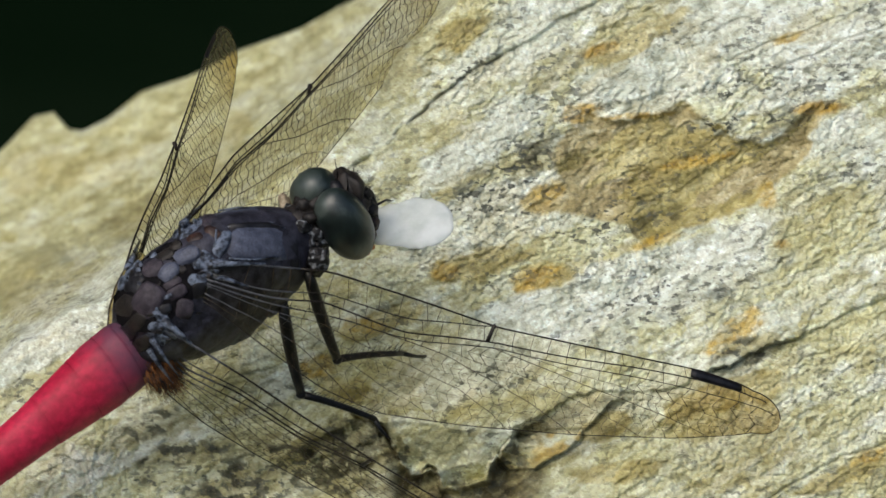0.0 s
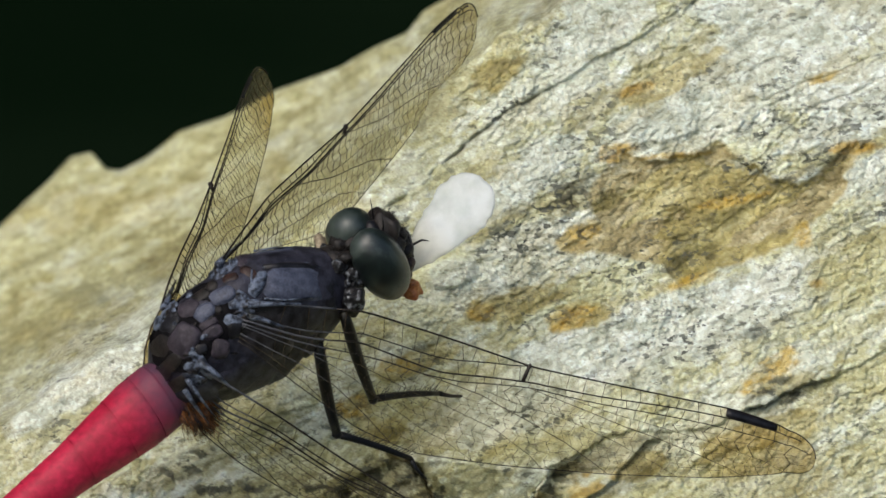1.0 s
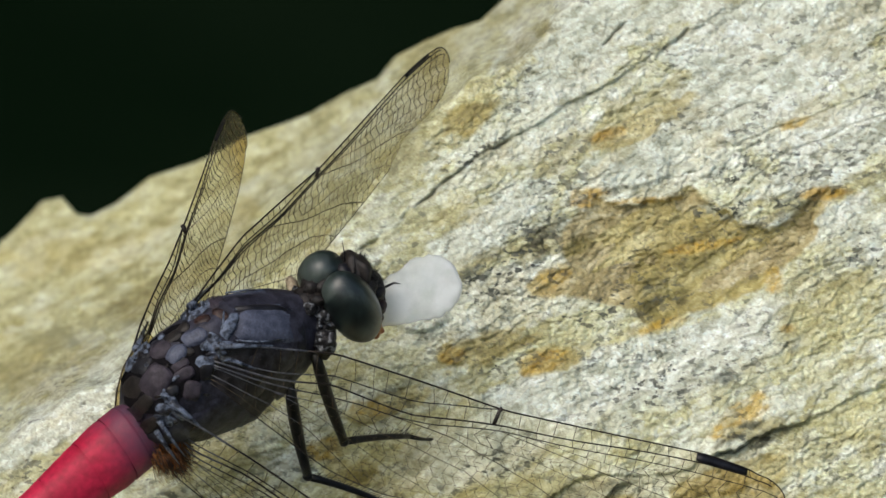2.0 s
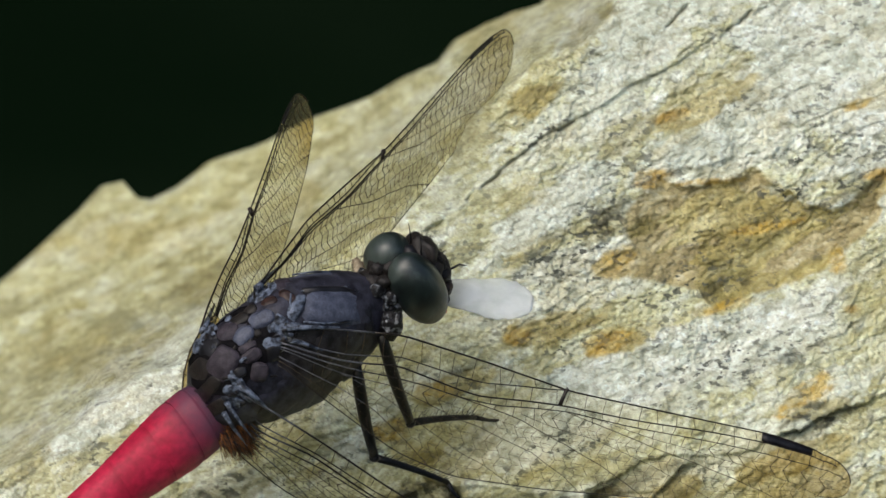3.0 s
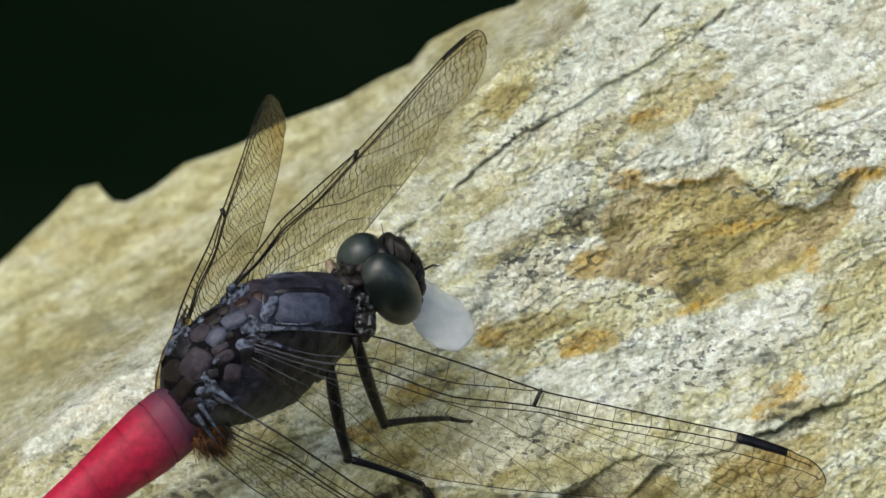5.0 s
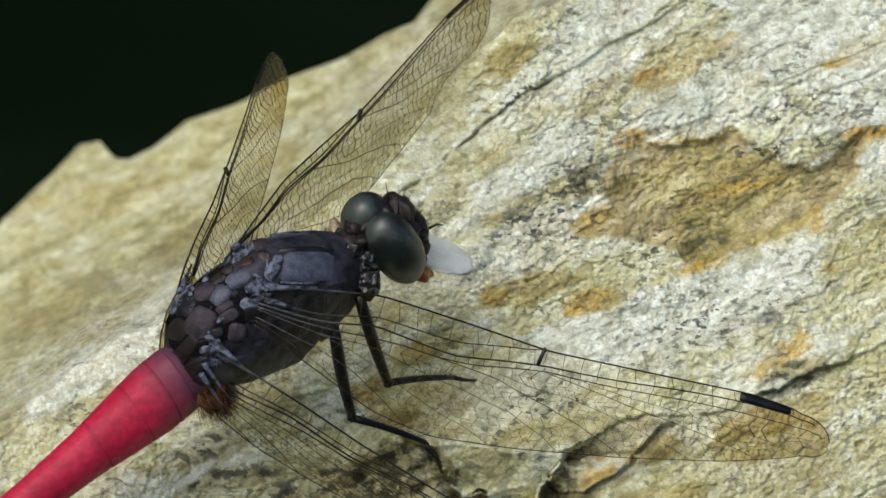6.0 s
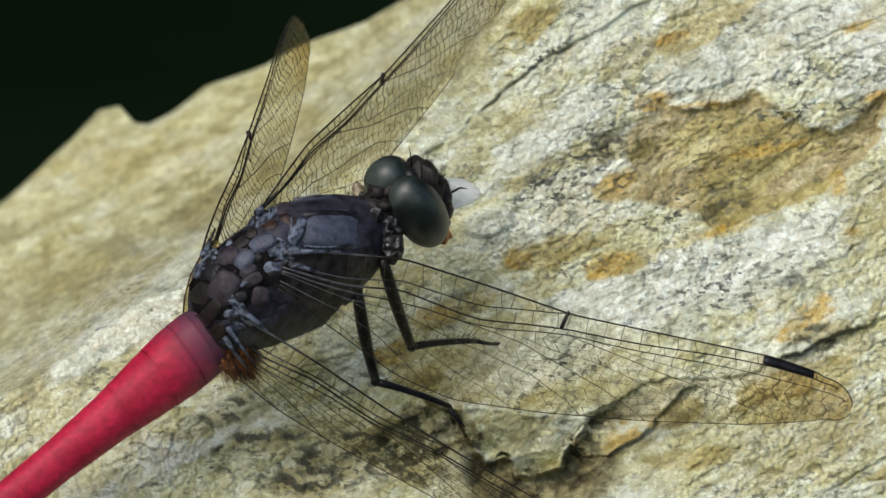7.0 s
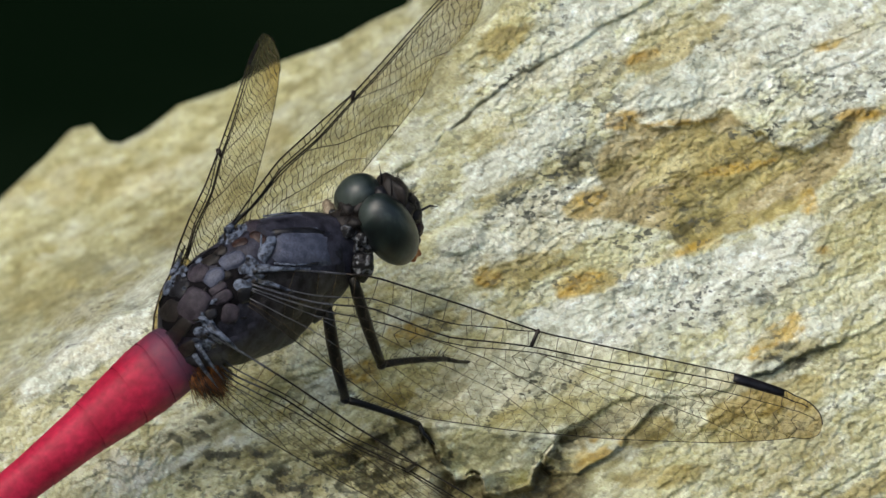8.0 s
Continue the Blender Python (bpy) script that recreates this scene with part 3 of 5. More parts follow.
        for cx, cy, rx, ry, tilt in spots:
            m = np.maximum(m, smooth(0.02, soft_edge, patch(x, y, cx, cy, rx * 1.15, ry * 1.15, tilt) + fringe * ragged))
        return m

    def shades(value, *stops):
        """Colours from a row of (place, red, green, blue)."""
        at = [s[0] for s in stops]
        return np.stack([np.interp(value, at, [s[k] for s in stops]) for k in (1, 2, 3)], axis=-1)

    def lay(under, much, colour):
        return under + (np.broadcast_to(colour, under.shape) - under) * np.clip(much, 0, 1)[..., None]

    drift = layered(a / 190 + 4, c / 80, 5, 0.6)
    ground = shades(fine_tone, (0.0, 0.44, 0.45, 0.30), (0.2, 0.60, 0.60, 0.38), (0.5, 0.70, 0.725, 0.52), (0.8, 0.745, 0.78, 0.64), (1.0, 0.79, 0.83, 0.72))
    creamy = shades(fine_tone, (0.0, 0.44, 0.41, 0.21), (0.3, 0.61, 0.595, 0.33), (0.7, 0.72, 0.73, 0.49), (1.0, 0.80, 0.83, 0.66))
    bleached = shades(fine_tone, (0.0, 0.55, 0.60, 0.53), (0.25, 0.73, 0.785, 0.72), (0.6, 0.82, 0.875, 0.82), (1.0, 0.90, 0.95, 0.92))
    yellow = np.clip(0.62 * back_part + 0.85 * zone(YELLOW, 0.5) + 0.45 * smooth(0.42, 0.66, layered(a / 120 + 31, c / 56, 4) + 0.35 * (hue - 0.5)), 0, 1)
    mineral = lay(ground, yellow, creamy)
    white = np.maximum(zone(WHITE, 0.3), 0.8 * smooth(0.49, 0.62, drift + 0.32 * (hue - 0.5)) * (1 - back_part))
    bed = smooth(-2, 5, -side) * smooth(150, 70, -side + 60 * (layered(a / 90, c / 60, 4) - 0.5)) * smooth(800, 850, x) * smooth(1400, 1330, x)
    white = np.maximum(np.maximum(white * (1 - 0.75 * zone(YELLOW, 0.5)), 0.95 * bed), 0.5 * lens)
    mineral = lay(mineral, white, bleached)
    mineral = lay(mineral, 0.8 * smooth(0.30, 0.5, quartz), (0.62, 0.67, 0.60))
    streak = layered(a / 150 + 2, c / 22, 4, 0.6)
    stain = np.maximum(zone(OCHRE, 0.3), (0.45 + 0.2 * back_part) * smooth(0.56 - 0.05 * back_part, 0.68, layered(a / 110 + 8, c / 50, 5, 0.6)))
    stain = stain * (1 - 0.85 * bed)
    ochre = shades(np.clip(0.5 * fine_tone + 0.5 * smooth(0.3, 0.7, streak), 0, 1), (0.0, 0.20, 0.165, 0.05), (0.3, 0.40, 0.335, 0.115), (0.6, 0.53, 0.455, 0.19), (1.0, 0.68, 0.64, 0.37))
    mineral = lay(mineral, 0.8 * stain, ochre)
    tan = shades(fine_tone, (0.0, 0.26, 0.215, 0.10), (0.35, 0.42, 0.35, 0.175), (0.7, 0.54, 0.465, 0.26), (1.0, 0.64, 0.585, 0.39))
    mineral = lay(mineral, 0.93 * smooth(-2, 8, inside + 4 * ragged), np.where((smooth(0.42, 0.56, layered(a / 120 + 5, c / 34, 4)) > 0.5)[..., None], tan, ochre))
    olive = zone(OLIVE, 0.6)
    mineral = lay(mineral, 0.75 * olive, shades(fine_tone, (0.0, 0.10, 0.09, 0.025), (0.5, 0.29, 0.25, 0.075), (1.0, 0.46, 0.40, 0.16)))
    rust = zone(RUST, 0.5) * (1 - 0.85 * bed) * (0.5 + 0.5 * smooth(0.38, 0.58, layered(a / 24 + 3, c / 12, 4, 0.6)))
    mineral = lay(mineral, 0.85 * np.maximum(rust, 0.95 * flake * smooth(0.36, 0.52, layered(x / 40, y / 30, 3) + 0.002 * (y - 790))),
                  shades(fine_tone, (0.0, 0.30, 0.175, 0.02), (0.5, 0.56, 0.36, 0.045), (1.0, 0.70, 0.55, 0.20)))
    # grey lichen in ragged drifts, blackish crust, and shade painted under the slab and abdomen
    mottle = layered(x / 26 + 13, y / 20, 4, 0.65)
    lichen = np.maximum(zone(GREY, 0.5), 0.35 * smooth(0.58, 0.70, layered(a / 60 + 21, c / 36, 5, 0.65)) * (1 - back_part))
    mineral = lay(mineral, 0.8 * lichen * smooth(0.50, 0.60, 0.5 * mottle + 0.5 * layered(a / 22, c / 8, 3, 0.6)), shades(fine_tone, (0.0, 0.12, 0.14, 0.12), (1.0, 0.42, 0.46, 0.40)))
    crust_and_shade = np.clip(np.maximum(np.maximum(zone(CRUST_AND_SHADE, 0.6), hole), hole2), 0, 1)
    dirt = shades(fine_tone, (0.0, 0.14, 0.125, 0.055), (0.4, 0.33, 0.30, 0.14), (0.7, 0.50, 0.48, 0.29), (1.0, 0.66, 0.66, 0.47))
    mineral = lay(mineral, 0.8 * crust_and_shade, dirt)
    mineral = lay(mineral, 0.9 * crust_and_shade * smooth(0.50, 0.55, layered(x / 21, y / 15, 4, 0.6)), shades(fine_tone, (0.0, 0.016, 0.018, 0.013), (1.0, 0.11, 0.115, 0.08)))
    # hollows under the slab take their shadow as near-black colour
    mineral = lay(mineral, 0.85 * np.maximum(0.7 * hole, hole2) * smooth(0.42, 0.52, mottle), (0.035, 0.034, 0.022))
    # brown rubble below the slab's lip, with its shade put into the colour
    rubble_shade = smooth(0, 10, below) * smooth(130, 70, below + 45 * ragged) * smooth(660, 720, x) * smooth(1180, 1020, x)
    mineral = lay(mineral, (0.9 - 0.35 * smooth(900, 1020, x)) * rubble_shade * (1 - flake), shades(fine_tone, (0.0, 0.03, 0.025, 0.012), (0.5, 0.12, 0.10, 0.048), (1.0, 0.42, 0.39, 0.22)))
    # soil in seams and cracks; the gap under the lip gets its shade by colour
    soil_and_gap = np.maximum(0.38 * seam * (1 - back_part), np.maximum(0.72 * cracked, 0.5 * gap_here))
    mineral = lay(mineral, soil_and_gap, (0.17, 0.14, 0.075))
    speck = np.maximum(np.maximum(zone(SPECK, 0.5), lichen), 0.75 * smooth(0.47, 0.58, layered(a / 110 + 17, c / 60, 4, 0.6))) * (1 - back_part) * (1 - 0.5 * yellow)
    mineral = mineral * np.array((0.905, 0.92, 0.86))
    spots = {"speck": speck}

    # round the stone over at the skyline and carry it down behind
    nx, ny = -0.55, -0.835
    ridge_t, ridge_n = [0.835 * p - 0.55 * q for p, q in RIDGE], [nx * p + ny * q for p, q in RIDGE]
    tangent = 0.835 * x - 0.55 * y
    s = nx * x + ny * y - np.interp(tangent, ridge_t, ridge_n) + 13 + 5 * (layered(tangent / 60, y * 0, 2) - 0.5)
    out = np.maximum(s, 0)
    pull = out - 13 * np.tanh(out / 13) + 0.12 * np.maximum(out - 120, 0)
    x, y = x - pull * nx, y - pull * ny
    fall = np.minimum(out, 600)
    w -= 90 * (fall / 60) ** 1.5 / (1 + fall / 700)
    k = 1 - w / FAR
    pts = np.stack(((x - 784) * k, (441 - y) * k, w), axis=-1).reshape(-1, 3) * UNIT
    rows, cols = gx.shape
    # the bulk of the stone behind and below its front, down to the soil
    n_lat, n_lon = 48, 96
    lat, lon = np.meshgrid(np.linspace(-math.pi / 2, math.pi / 2, n_lat), np.linspace(0, 2 * math.pi, n_lon, endpoint=False), indexing="ij")
    bulge = 1 + 0.16 * (layered(lon * 1.6 + 3, lat * 1.6 + 9, 4) - 0.6)
    bulk = np.stack((1450 + 3650 * bulge * np.cos(lat) * np.cos(lon), -3350 + 3450 * bulge * np.sin(lat), -4150 + 3400 * bulge * np.cos(lat) * np.sin(lon)),
                    axis=-1).reshape(-1, 3) * UNIT
    first = len(pts)
    pts = np.concatenate((pts, bulk))
    spots = {name: np.concatenate((m.ravel(), np.zeros(len(bulk)))) for name, m in spots.items()}
    mineral = np.concatenate((mineral.reshape(-1, 3), np.broadcast_to((0.60, 0.60, 0.38), (len(bulk), 3))))
    i = (np.arange(rows - 1)[:, None] * cols + np.arange(cols - 1)[None, :]).ravel()
    quads = np.stack((i, i + cols, i + cols + 1, i + 1), axis=1)
    k, m = np.meshgrid(np.arange(n_lat - 1), np.arange(n_lon), indexing="ij")
    q = [first + kk.ravel() * n_lon + mm.ravel() % n_lon for kk, mm in ((k, m), (k, m + 1), (k + 1, m + 1), (k + 1, m))]
    quads = np.concatenate((quads, np.stack(q, axis=1)))
    me = bpy.data.meshes.new("boulder")
    me.vertices.add(len(pts))
    me.vertices.foreach_set("co", pts.astype(np.float32).ravel())
    me.loops.add(quads.size)
    me.loops.foreach_set("vertex_index", quads.astype(np.int32).ravel())
    me.polygons.add(len(quads))
    me.polygons.foreach_set("loop_start", np.arange(0, quads.size, 4, dtype=np.int32))
    me.polygons.foreach_set("use_smooth", np.ones(len(quads), dtype=bool))
    me.update(calc_edges=True)
    for name, m in spots.items():
        at = me.attributes.new(name, "FLOAT", "POINT")
        at.data.foreach_set("value", m.astype(np.float32).ravel())
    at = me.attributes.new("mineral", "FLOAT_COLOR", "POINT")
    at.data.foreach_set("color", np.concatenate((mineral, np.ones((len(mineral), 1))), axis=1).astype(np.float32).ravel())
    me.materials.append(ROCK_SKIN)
    ob = new("boulder", me)
    ob.matrix_world = VIEW
    return tagged(ob, "weathered cream and ochre gneiss boulder with slanting layers", "rock", kind="structure")


boulder()


def setting():
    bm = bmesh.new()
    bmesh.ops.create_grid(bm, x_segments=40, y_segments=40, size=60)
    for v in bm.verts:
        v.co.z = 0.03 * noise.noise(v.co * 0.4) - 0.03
    tagged(part("ground", bm, SHADED_SOIL), "soil with deep shade put into its colour", "ground", kind="structure")
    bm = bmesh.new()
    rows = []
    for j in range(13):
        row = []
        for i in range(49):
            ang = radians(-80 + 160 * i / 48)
            # the unseen top leans in to hold sky light off the background
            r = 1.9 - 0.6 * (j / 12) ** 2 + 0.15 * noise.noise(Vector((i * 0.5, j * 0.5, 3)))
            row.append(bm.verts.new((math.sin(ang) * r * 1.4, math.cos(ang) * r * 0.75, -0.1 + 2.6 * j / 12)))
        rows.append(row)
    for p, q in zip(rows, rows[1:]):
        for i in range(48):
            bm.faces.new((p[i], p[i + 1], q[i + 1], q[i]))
    tagged(part("backdrop", bm, THICKET), "green thicket behind the rock, its deep shade put into the colour", "backdrop", kind="structure")


setting()

# ---- dragonfly ----
# its own axes: x ahead, y to its left, z up from its back; millimetres from the middle between the fore wings
AHEAD = Vector((0.81, 0.57, -0.16)).normalized()
RIGHT = Vector((0.55, -0.63, 0.54))
RIGHT = (RIGHT - AHEAD * RIGHT.dot(AHEAD)).normalized()
UPWARD = RIGHT.cross(AHEAD)


def plan(x, y, w):
    k = 1 - w / FAR
    return Vector(((x - 784) * k, (441 - y) * k, w)) * UNIT


BODY_AT = plan(347, 432, 84)
BODY = Matrix.Translation(BODY_AT) @ Matrix((AHEAD, -RIGHT, UPWARD)).transposed().to_4x4()
BODY_INVERSE = BODY.inverted()


def own(x, y, w):
    """A place of the plan, in the insect's own millimetres."""
    return (BODY_INVERSE @ plan(x, y, w)) / MM


dragonfly = new("dragonfly")
dragonfly.matrix_world = VIEW @ BODY
tagged(dragonfly, "crimson-tailed dragonfly with slate thorax clinging to the rock", "dragonfly")


def thorax():
    stations = [(-6.4, -4.2, 1.5, 1.6), (-5.6, -3.8, 2.5, 2.4), (-4.4, -3.95, 3.65, 3.0), (-2.5, -4.35, 4.4, 3.3), (0, -4.7, 4.95, 3.4),
                (2, -4.9, 4.7, 3.25), (3.6, -5.2, 3.9, 2.95), (5.0, -5.45, 2.95, 2.6), (6.0, -5.6, 2.1, 2.0), (6.6, -5.6, 1.3, 1.3)]
    # round the body between its stations
    rows = np.array([stations[0]] + stations + [stations[-1]])
    dense = []
    for k in range(91):
        t = k / 90 * (len(stations) - 1)
        i = min(int(t), len(stations) - 2)
        f, (p0, p1, p2, p3) = t - i, rows[i:i + 4]
        dense.append(tuple(0.5 * (2 * p1 + (p2 - p0) * f + (2 * p0 - 5 * p1 + 4 * p2 - p3) * f ** 2 + (3 * p1 - p0 - 3 * p2 + p3) * f ** 3)))
    stations = dense
    rings = []
    for x, zc, h, wd in stations:
        ring = []
        for j in range(40):
            a = 2 * math.pi * j / 40
            cy, cz = math.cos(a), math.sin(a)
            narrow = 1 - 0.16 * max(cz, 0) ** 2 - 0.1 * max(-cz, 0)
            dent = 1 + 0.05 * noise.noise(Vector((x * 0.6, cy * 2, cz * 2))) + 0.025 * noise.noise(Vector((x * 1.7, cy * 5, cz * 5)))
            # slanting seams of the side plates
            for seam in (-2.6, 0.4, 2.9):
                d = (x - seam) - 0.75 * (cz * 2)
                dent -= 0.055 * math.exp(-(d / 0.16) ** 2) * abs(cy)
            ring.append((x + 0.35 * cz, cy * wd * narrow * dent, zc + cz * h * dent))
        rings.append(ring)
    body = part("thorax", loft(rings), THORAX_SKIN, dragonfly, "dark slate-blue frosted thorax")

    xs, columns = [q[0] for q in stations], [[q[n] for q in stations] for n in (1, 2, 3)]

    def covers(x, y, w):
        p = own(x, y, w)
        if not xs[0] <= p.x <= xs[-1]:
            return False
        zc, h, wd = [float(np.interp(p.x, xs, col)) for col in columns]
        return (p.y / wd) ** 2 + ((p.z - zc) / h) ** 2 < 0.97

    def surface(x, y):
        """The first place of the thorax on the way in at a place of the plan, and the skin's direction there."""
        w = 240
        while w > -260 and not covers(x, y, w):
            w -= 16
        if w <= -260:
            return None, None
        lo, hi = w, w + 16
        for _ in range(5):
            mid = (lo + hi) / 2
            lo, hi = (mid, hi) if covers(x, y, mid) else (lo, mid)
        p = own(x, y, lo)
        zc, h, wd = [float(np.interp(p.x, xs, col)) for col in columns]
        return p, Vector((0.15, p.y / wd ** 2, (p.z - zc) / h ** 2)).normalized()

    def plate(name, x, y, rx, ry, lean, skin, seed, rise=0.3, square=2.6, label=""):
        """A low cushion laid on the skin round a place of the plan."""
        ca, sa = math.cos(radians(lean)), math.sin(radians(lean))
        middle, up = surface(x, y)
        while middle is None:
            x, y = x + 0.1 * (390 - x), y + 0.1 * (490 - y)
            middle, up = surface(x, y)
        bm = bmesh.new()
        rows, last = [], {}
        for k in range(6):
            q = (k / 5) ** 0.7
            row = []
            for j in range(20):
                a = 2 * math.pi * j / 20
                shape = (abs(math.cos(a)) ** square + abs(math.sin(a)) ** square) ** (-1 / square)
                shape *= 1 + 0.20 * noise.noise(Vector((math.cos(a) * 1.3, math.sin(a) * 1.3, seed * 2.7))) + 0.10 * noise.noise(Vector((math.cos(a) * 3.1, math.sin(a) * 3.1, seed * 1.9)))
                dx, dy = q * shape * rx * math.cos(a), q * shape * ry * math.sin(a)
                p, n = surface(x + dx * ca - dy * sa, y - dx * sa - dy * ca)
                if p is None:
                    p, n = last.get(j, (middle, up))
                last[j] = (p, n)
                dip = 0.1 * rise * noise.noise(Vector((dx, dy, seed * 5)) * 0.07)
                row.append(bm.verts.new((p + n * (rise * 0.72 * (1 - q ** 5) * (1 - 0.25 * math.cos(a + seed) * q) + dip - 0.06)) * MM))
            rows.append(row)
        for p, q in zip(rows, rows[1:]):
            for j in range(20):
                bm.faces.new((p[j], p[(j + 1) % 20], q[(j + 1) % 20], q[j]))
        bmesh.ops.remove_doubles(bm, verts=bm.verts, dist=2e-6)
        return part(name, bm, skin, body, label)

    plate("saddle", 282, 500, 104, 64, 42, VELVET_SKIN, 2, 0.14, 2.4, "black skin between the wing roots")
    plate("front_band", 518, 440, 12, 52, 8, BLACK_SKIN, 8, 0.22, 3.0)
    for n, (x, y, rx, ry, lean) in enumerate(((468, 497, 44, 26, 25), (418, 538, 42, 34, 35), (372, 590, 40, 26, 35), (330, 612, 30, 20, 40), (490, 545, 24, 20, 30))):
        plate("side_plate", x, y, rx, ry, lean, THORAX_SKIN, n + 61, 0.24, 4.0)
    plate("shoulder_plate", 455, 428, 56, 36, -6, PLATE_SKIN, 3, 0.40, 4.0, "smooth slate shoulder plate")
    plate("shoulder_plate", 432, 385, 56, 20, 4, PLATE_SKIN, 4, 0.35, 4.0)
    plate("shoulder_tip", 393, 430, 14, 27, -28, JOINT_SKIN, 5, 0.42, 2.6)
    plate("shoulder_tip", 368, 390, 25, 15, -28, MAUVE_SKIN, 6, 0.36, 2.4)
    plate("shoulder_seam", 378, 414, 20, 9, -35, BROWN_SKIN, 7, 0.35)
    for line in (((400, 407), (440, 400), (480, 398), (502, 407)), ((386, 379), (420, 374), (470, 372)), ((381, 410), (379, 430), (386, 450)), ((402, 459), (440, 461), (485, 456))):
        places = [surface(x, y) for x, y in line]
        part("plate_rim", tube([p + n * 0.2 for p, n in places if p], [0.06] * sum(1 for p, n in places if p), 6), JOINT_SKIN, body)
    part("shoulder_ridge", tube([surface(x, y)[0] for x, y in ((402, 404), (440, 402), (475, 402), (505, 408))],
                                [0.26, 0.32, 0.30, 0.2], 10), BLACK_SKIN, body)
    # small plates between the wing roots: x, y, half sizes, lean, skin, rise
    for n, (x, y, rx, ry, lean, skin, rise) in enumerate((
            (331, 452, 25, 17, 20, PLATE_SKIN, 0.5), (269, 475, 21, 15, 30, MAUVE_SKIN, 0.45), (299, 482, 22, 15, 35, PLATE_SKIN, 0.5),
            (262, 530, 33, 26, 45, MAUVE_SKIN, 0.5), (312, 519, 20, 12, 25, MAUVE_SKIN, 0.5), (327, 546, 15, 19, -10, MAUVE_SKIN, 0.5),
            (345, 422, 16, 10, 20, BROWN_SKIN, 0.35), (306, 502, 18, 9, 30, MAUVE_SKIN, 0.42), (238, 500, 20, 15, 50, BLACK_SKIN, 0.3),
            (222, 540, 20, 18, 60, UMBER_SKIN, 0.25), (352, 512, 13, 16, 10, BLACK_SKIN, 0.3), (292, 452, 18, 10, 30, UMBER_SKIN, 0.3),
            (240, 572, 22, 14, 45, UMBER_SKIN, 0.28), (292, 548, 13, 11, 20, BLACK_SKIN, 0.3), (322, 478, 9, 8, 40, UMBER_SKIN, 0.3),
            (222, 590, 18, 14, 40, BLACK_SKIN, 0.25), (252, 610, 20, 12, 30, UMBER_SKIN, 0.25), (310, 435, 12, 8, 30, UMBER_SKIN, 0.3))):
        plate("back_plate", x, y, rx, ry, lean, skin, n + 11, rise, 3.0)
    # joints where the wings hinge
    for n, (x, y, rx, ry, lean) in enumerate((
            (362, 456, 17, 12, -40), (352, 468, 13, 9, 10), (370, 470, 12, 10, -30), (352, 498, 22, 11, -20), (366, 486, 12, 7, -30), (386, 464, 18, 6, -5),
            (320, 402, 13, 10, 30), (332, 392, 15, 8, 35), (312, 412, 10, 8, 10), (345, 385, 16, 6, 20),
            (287, 562, 17, 10, -50), (278, 580, 15, 9, -30), (300, 585, 20, 8, -45), (284, 600, 14, 8, -60), (270, 596, 11, 7, 0),
            (228, 478, 14, 9, 40), (216, 500, 12, 9, 60), (240, 470, 13, 7, 30))):
        plate("wing_joint", x, y, rx, ry, lean, JOINT_SKIN, n + 31, 0.30, 3.6)
    # small hard pieces crowded round each hinge
    pick = random.Random(23)
    for n, (x, y, wide, high) in enumerate(((366, 472, 26, 24), (328, 398, 24, 12), (284, 580, 20, 26), (230, 486, 15, 20), (300, 500, 60, 60)) * 8):
        plate("hinge_plate", x + pick.uniform(-wide, wide), y + pick.uniform(-high, high), pick.uniform(4, 9), pick.uniform(2, 4.5), pick.uniform(-60, 60),
              (JOINT_SKIN, BLACK_SKIN, UMBER_SKIN, JOINT_SKIN, BLACK_SKIN)[(n + n // 5) % 5], n + 140, pick.uniform(0.3, 0.5), 3.0)
    # struts that carry the wings
    for a, b, c in (((288, 566, 104), (318, 590, 98), (352, 622, 70)), ((268, 600, 88), (290, 632, 66), (315, 664, 40)), ((264, 620, 70), (284, 650, 44), (306, 678, 14)),
                    ((376, 468, 100), (410, 467, 100), (470, 467, 86)), ((368, 486, 92), (400, 494, 88), (440, 508, 78)),
                    ((226, 474, 24), (236, 452, -20), (248, 425, -90)), ((322, 398, 58), (335, 384, 30), (360, 360, -30))):
        part("wing_strut", tube([own(*a), own(*b), own(*c)], [0.25, 0.16, 0.05] if c[1] < 640 else [0.19, 0.11, 0.03], 8), JOINT_SKIN, body)
    # fringe of short hairs under the waist and along the flanks
    bm = bmesh.new()
    r = random.Random(4)
    dark = bmesh.new()
    for i in range(2000):
        p = own(r.uniform(252, 306), r.uniform(612, 672), r.uniform(-60, 30))
        d = Vector((r.uniform(-0.3, 0.5), r.uniform(-0.9, -0.2), r.uniform(-1.2, -0.5))).normalized()
        tube([p, p + d * r.uniform(0.7, 1.9)], [0.017, 0.005], 3, bm if i % 5 < 3 else dark)
    part("waist_pad", lump(own(272, 632, -30), (1.0, 0.8, 1.1), rough=0.25, seed=5), BLACK_SKIN, body)
    tagged(part("dark_hair", dark, BLACK_SKIN, body), kind="stuff")
    tagged(part("hair_tuft", bm, HAIR_SKIN, body, "rusty brown hair under the waist"), kind="stuff")
    bm = bmesh.new()
    for i in range(190):
        a, x = r.uniform(0, 2 * math.pi), r.uniform(-5.5, 5.0)
        h = float(np.interp(x, [s[0] for s in stations], [s[2] for s in stations]))
        wd = float(np.interp(x, [s[0] for s in stations], [s[3] for s in stations]))
        zc = float(np.interp(x, [s[0] for s in stations], [s[1] for s in stations]))
        n = Vector((0.2, math.cos(a), math.sin(a)))
        p = Vector((x, math.cos(a) * wd * 0.93, zc + math.sin(a) * h * 0.97))
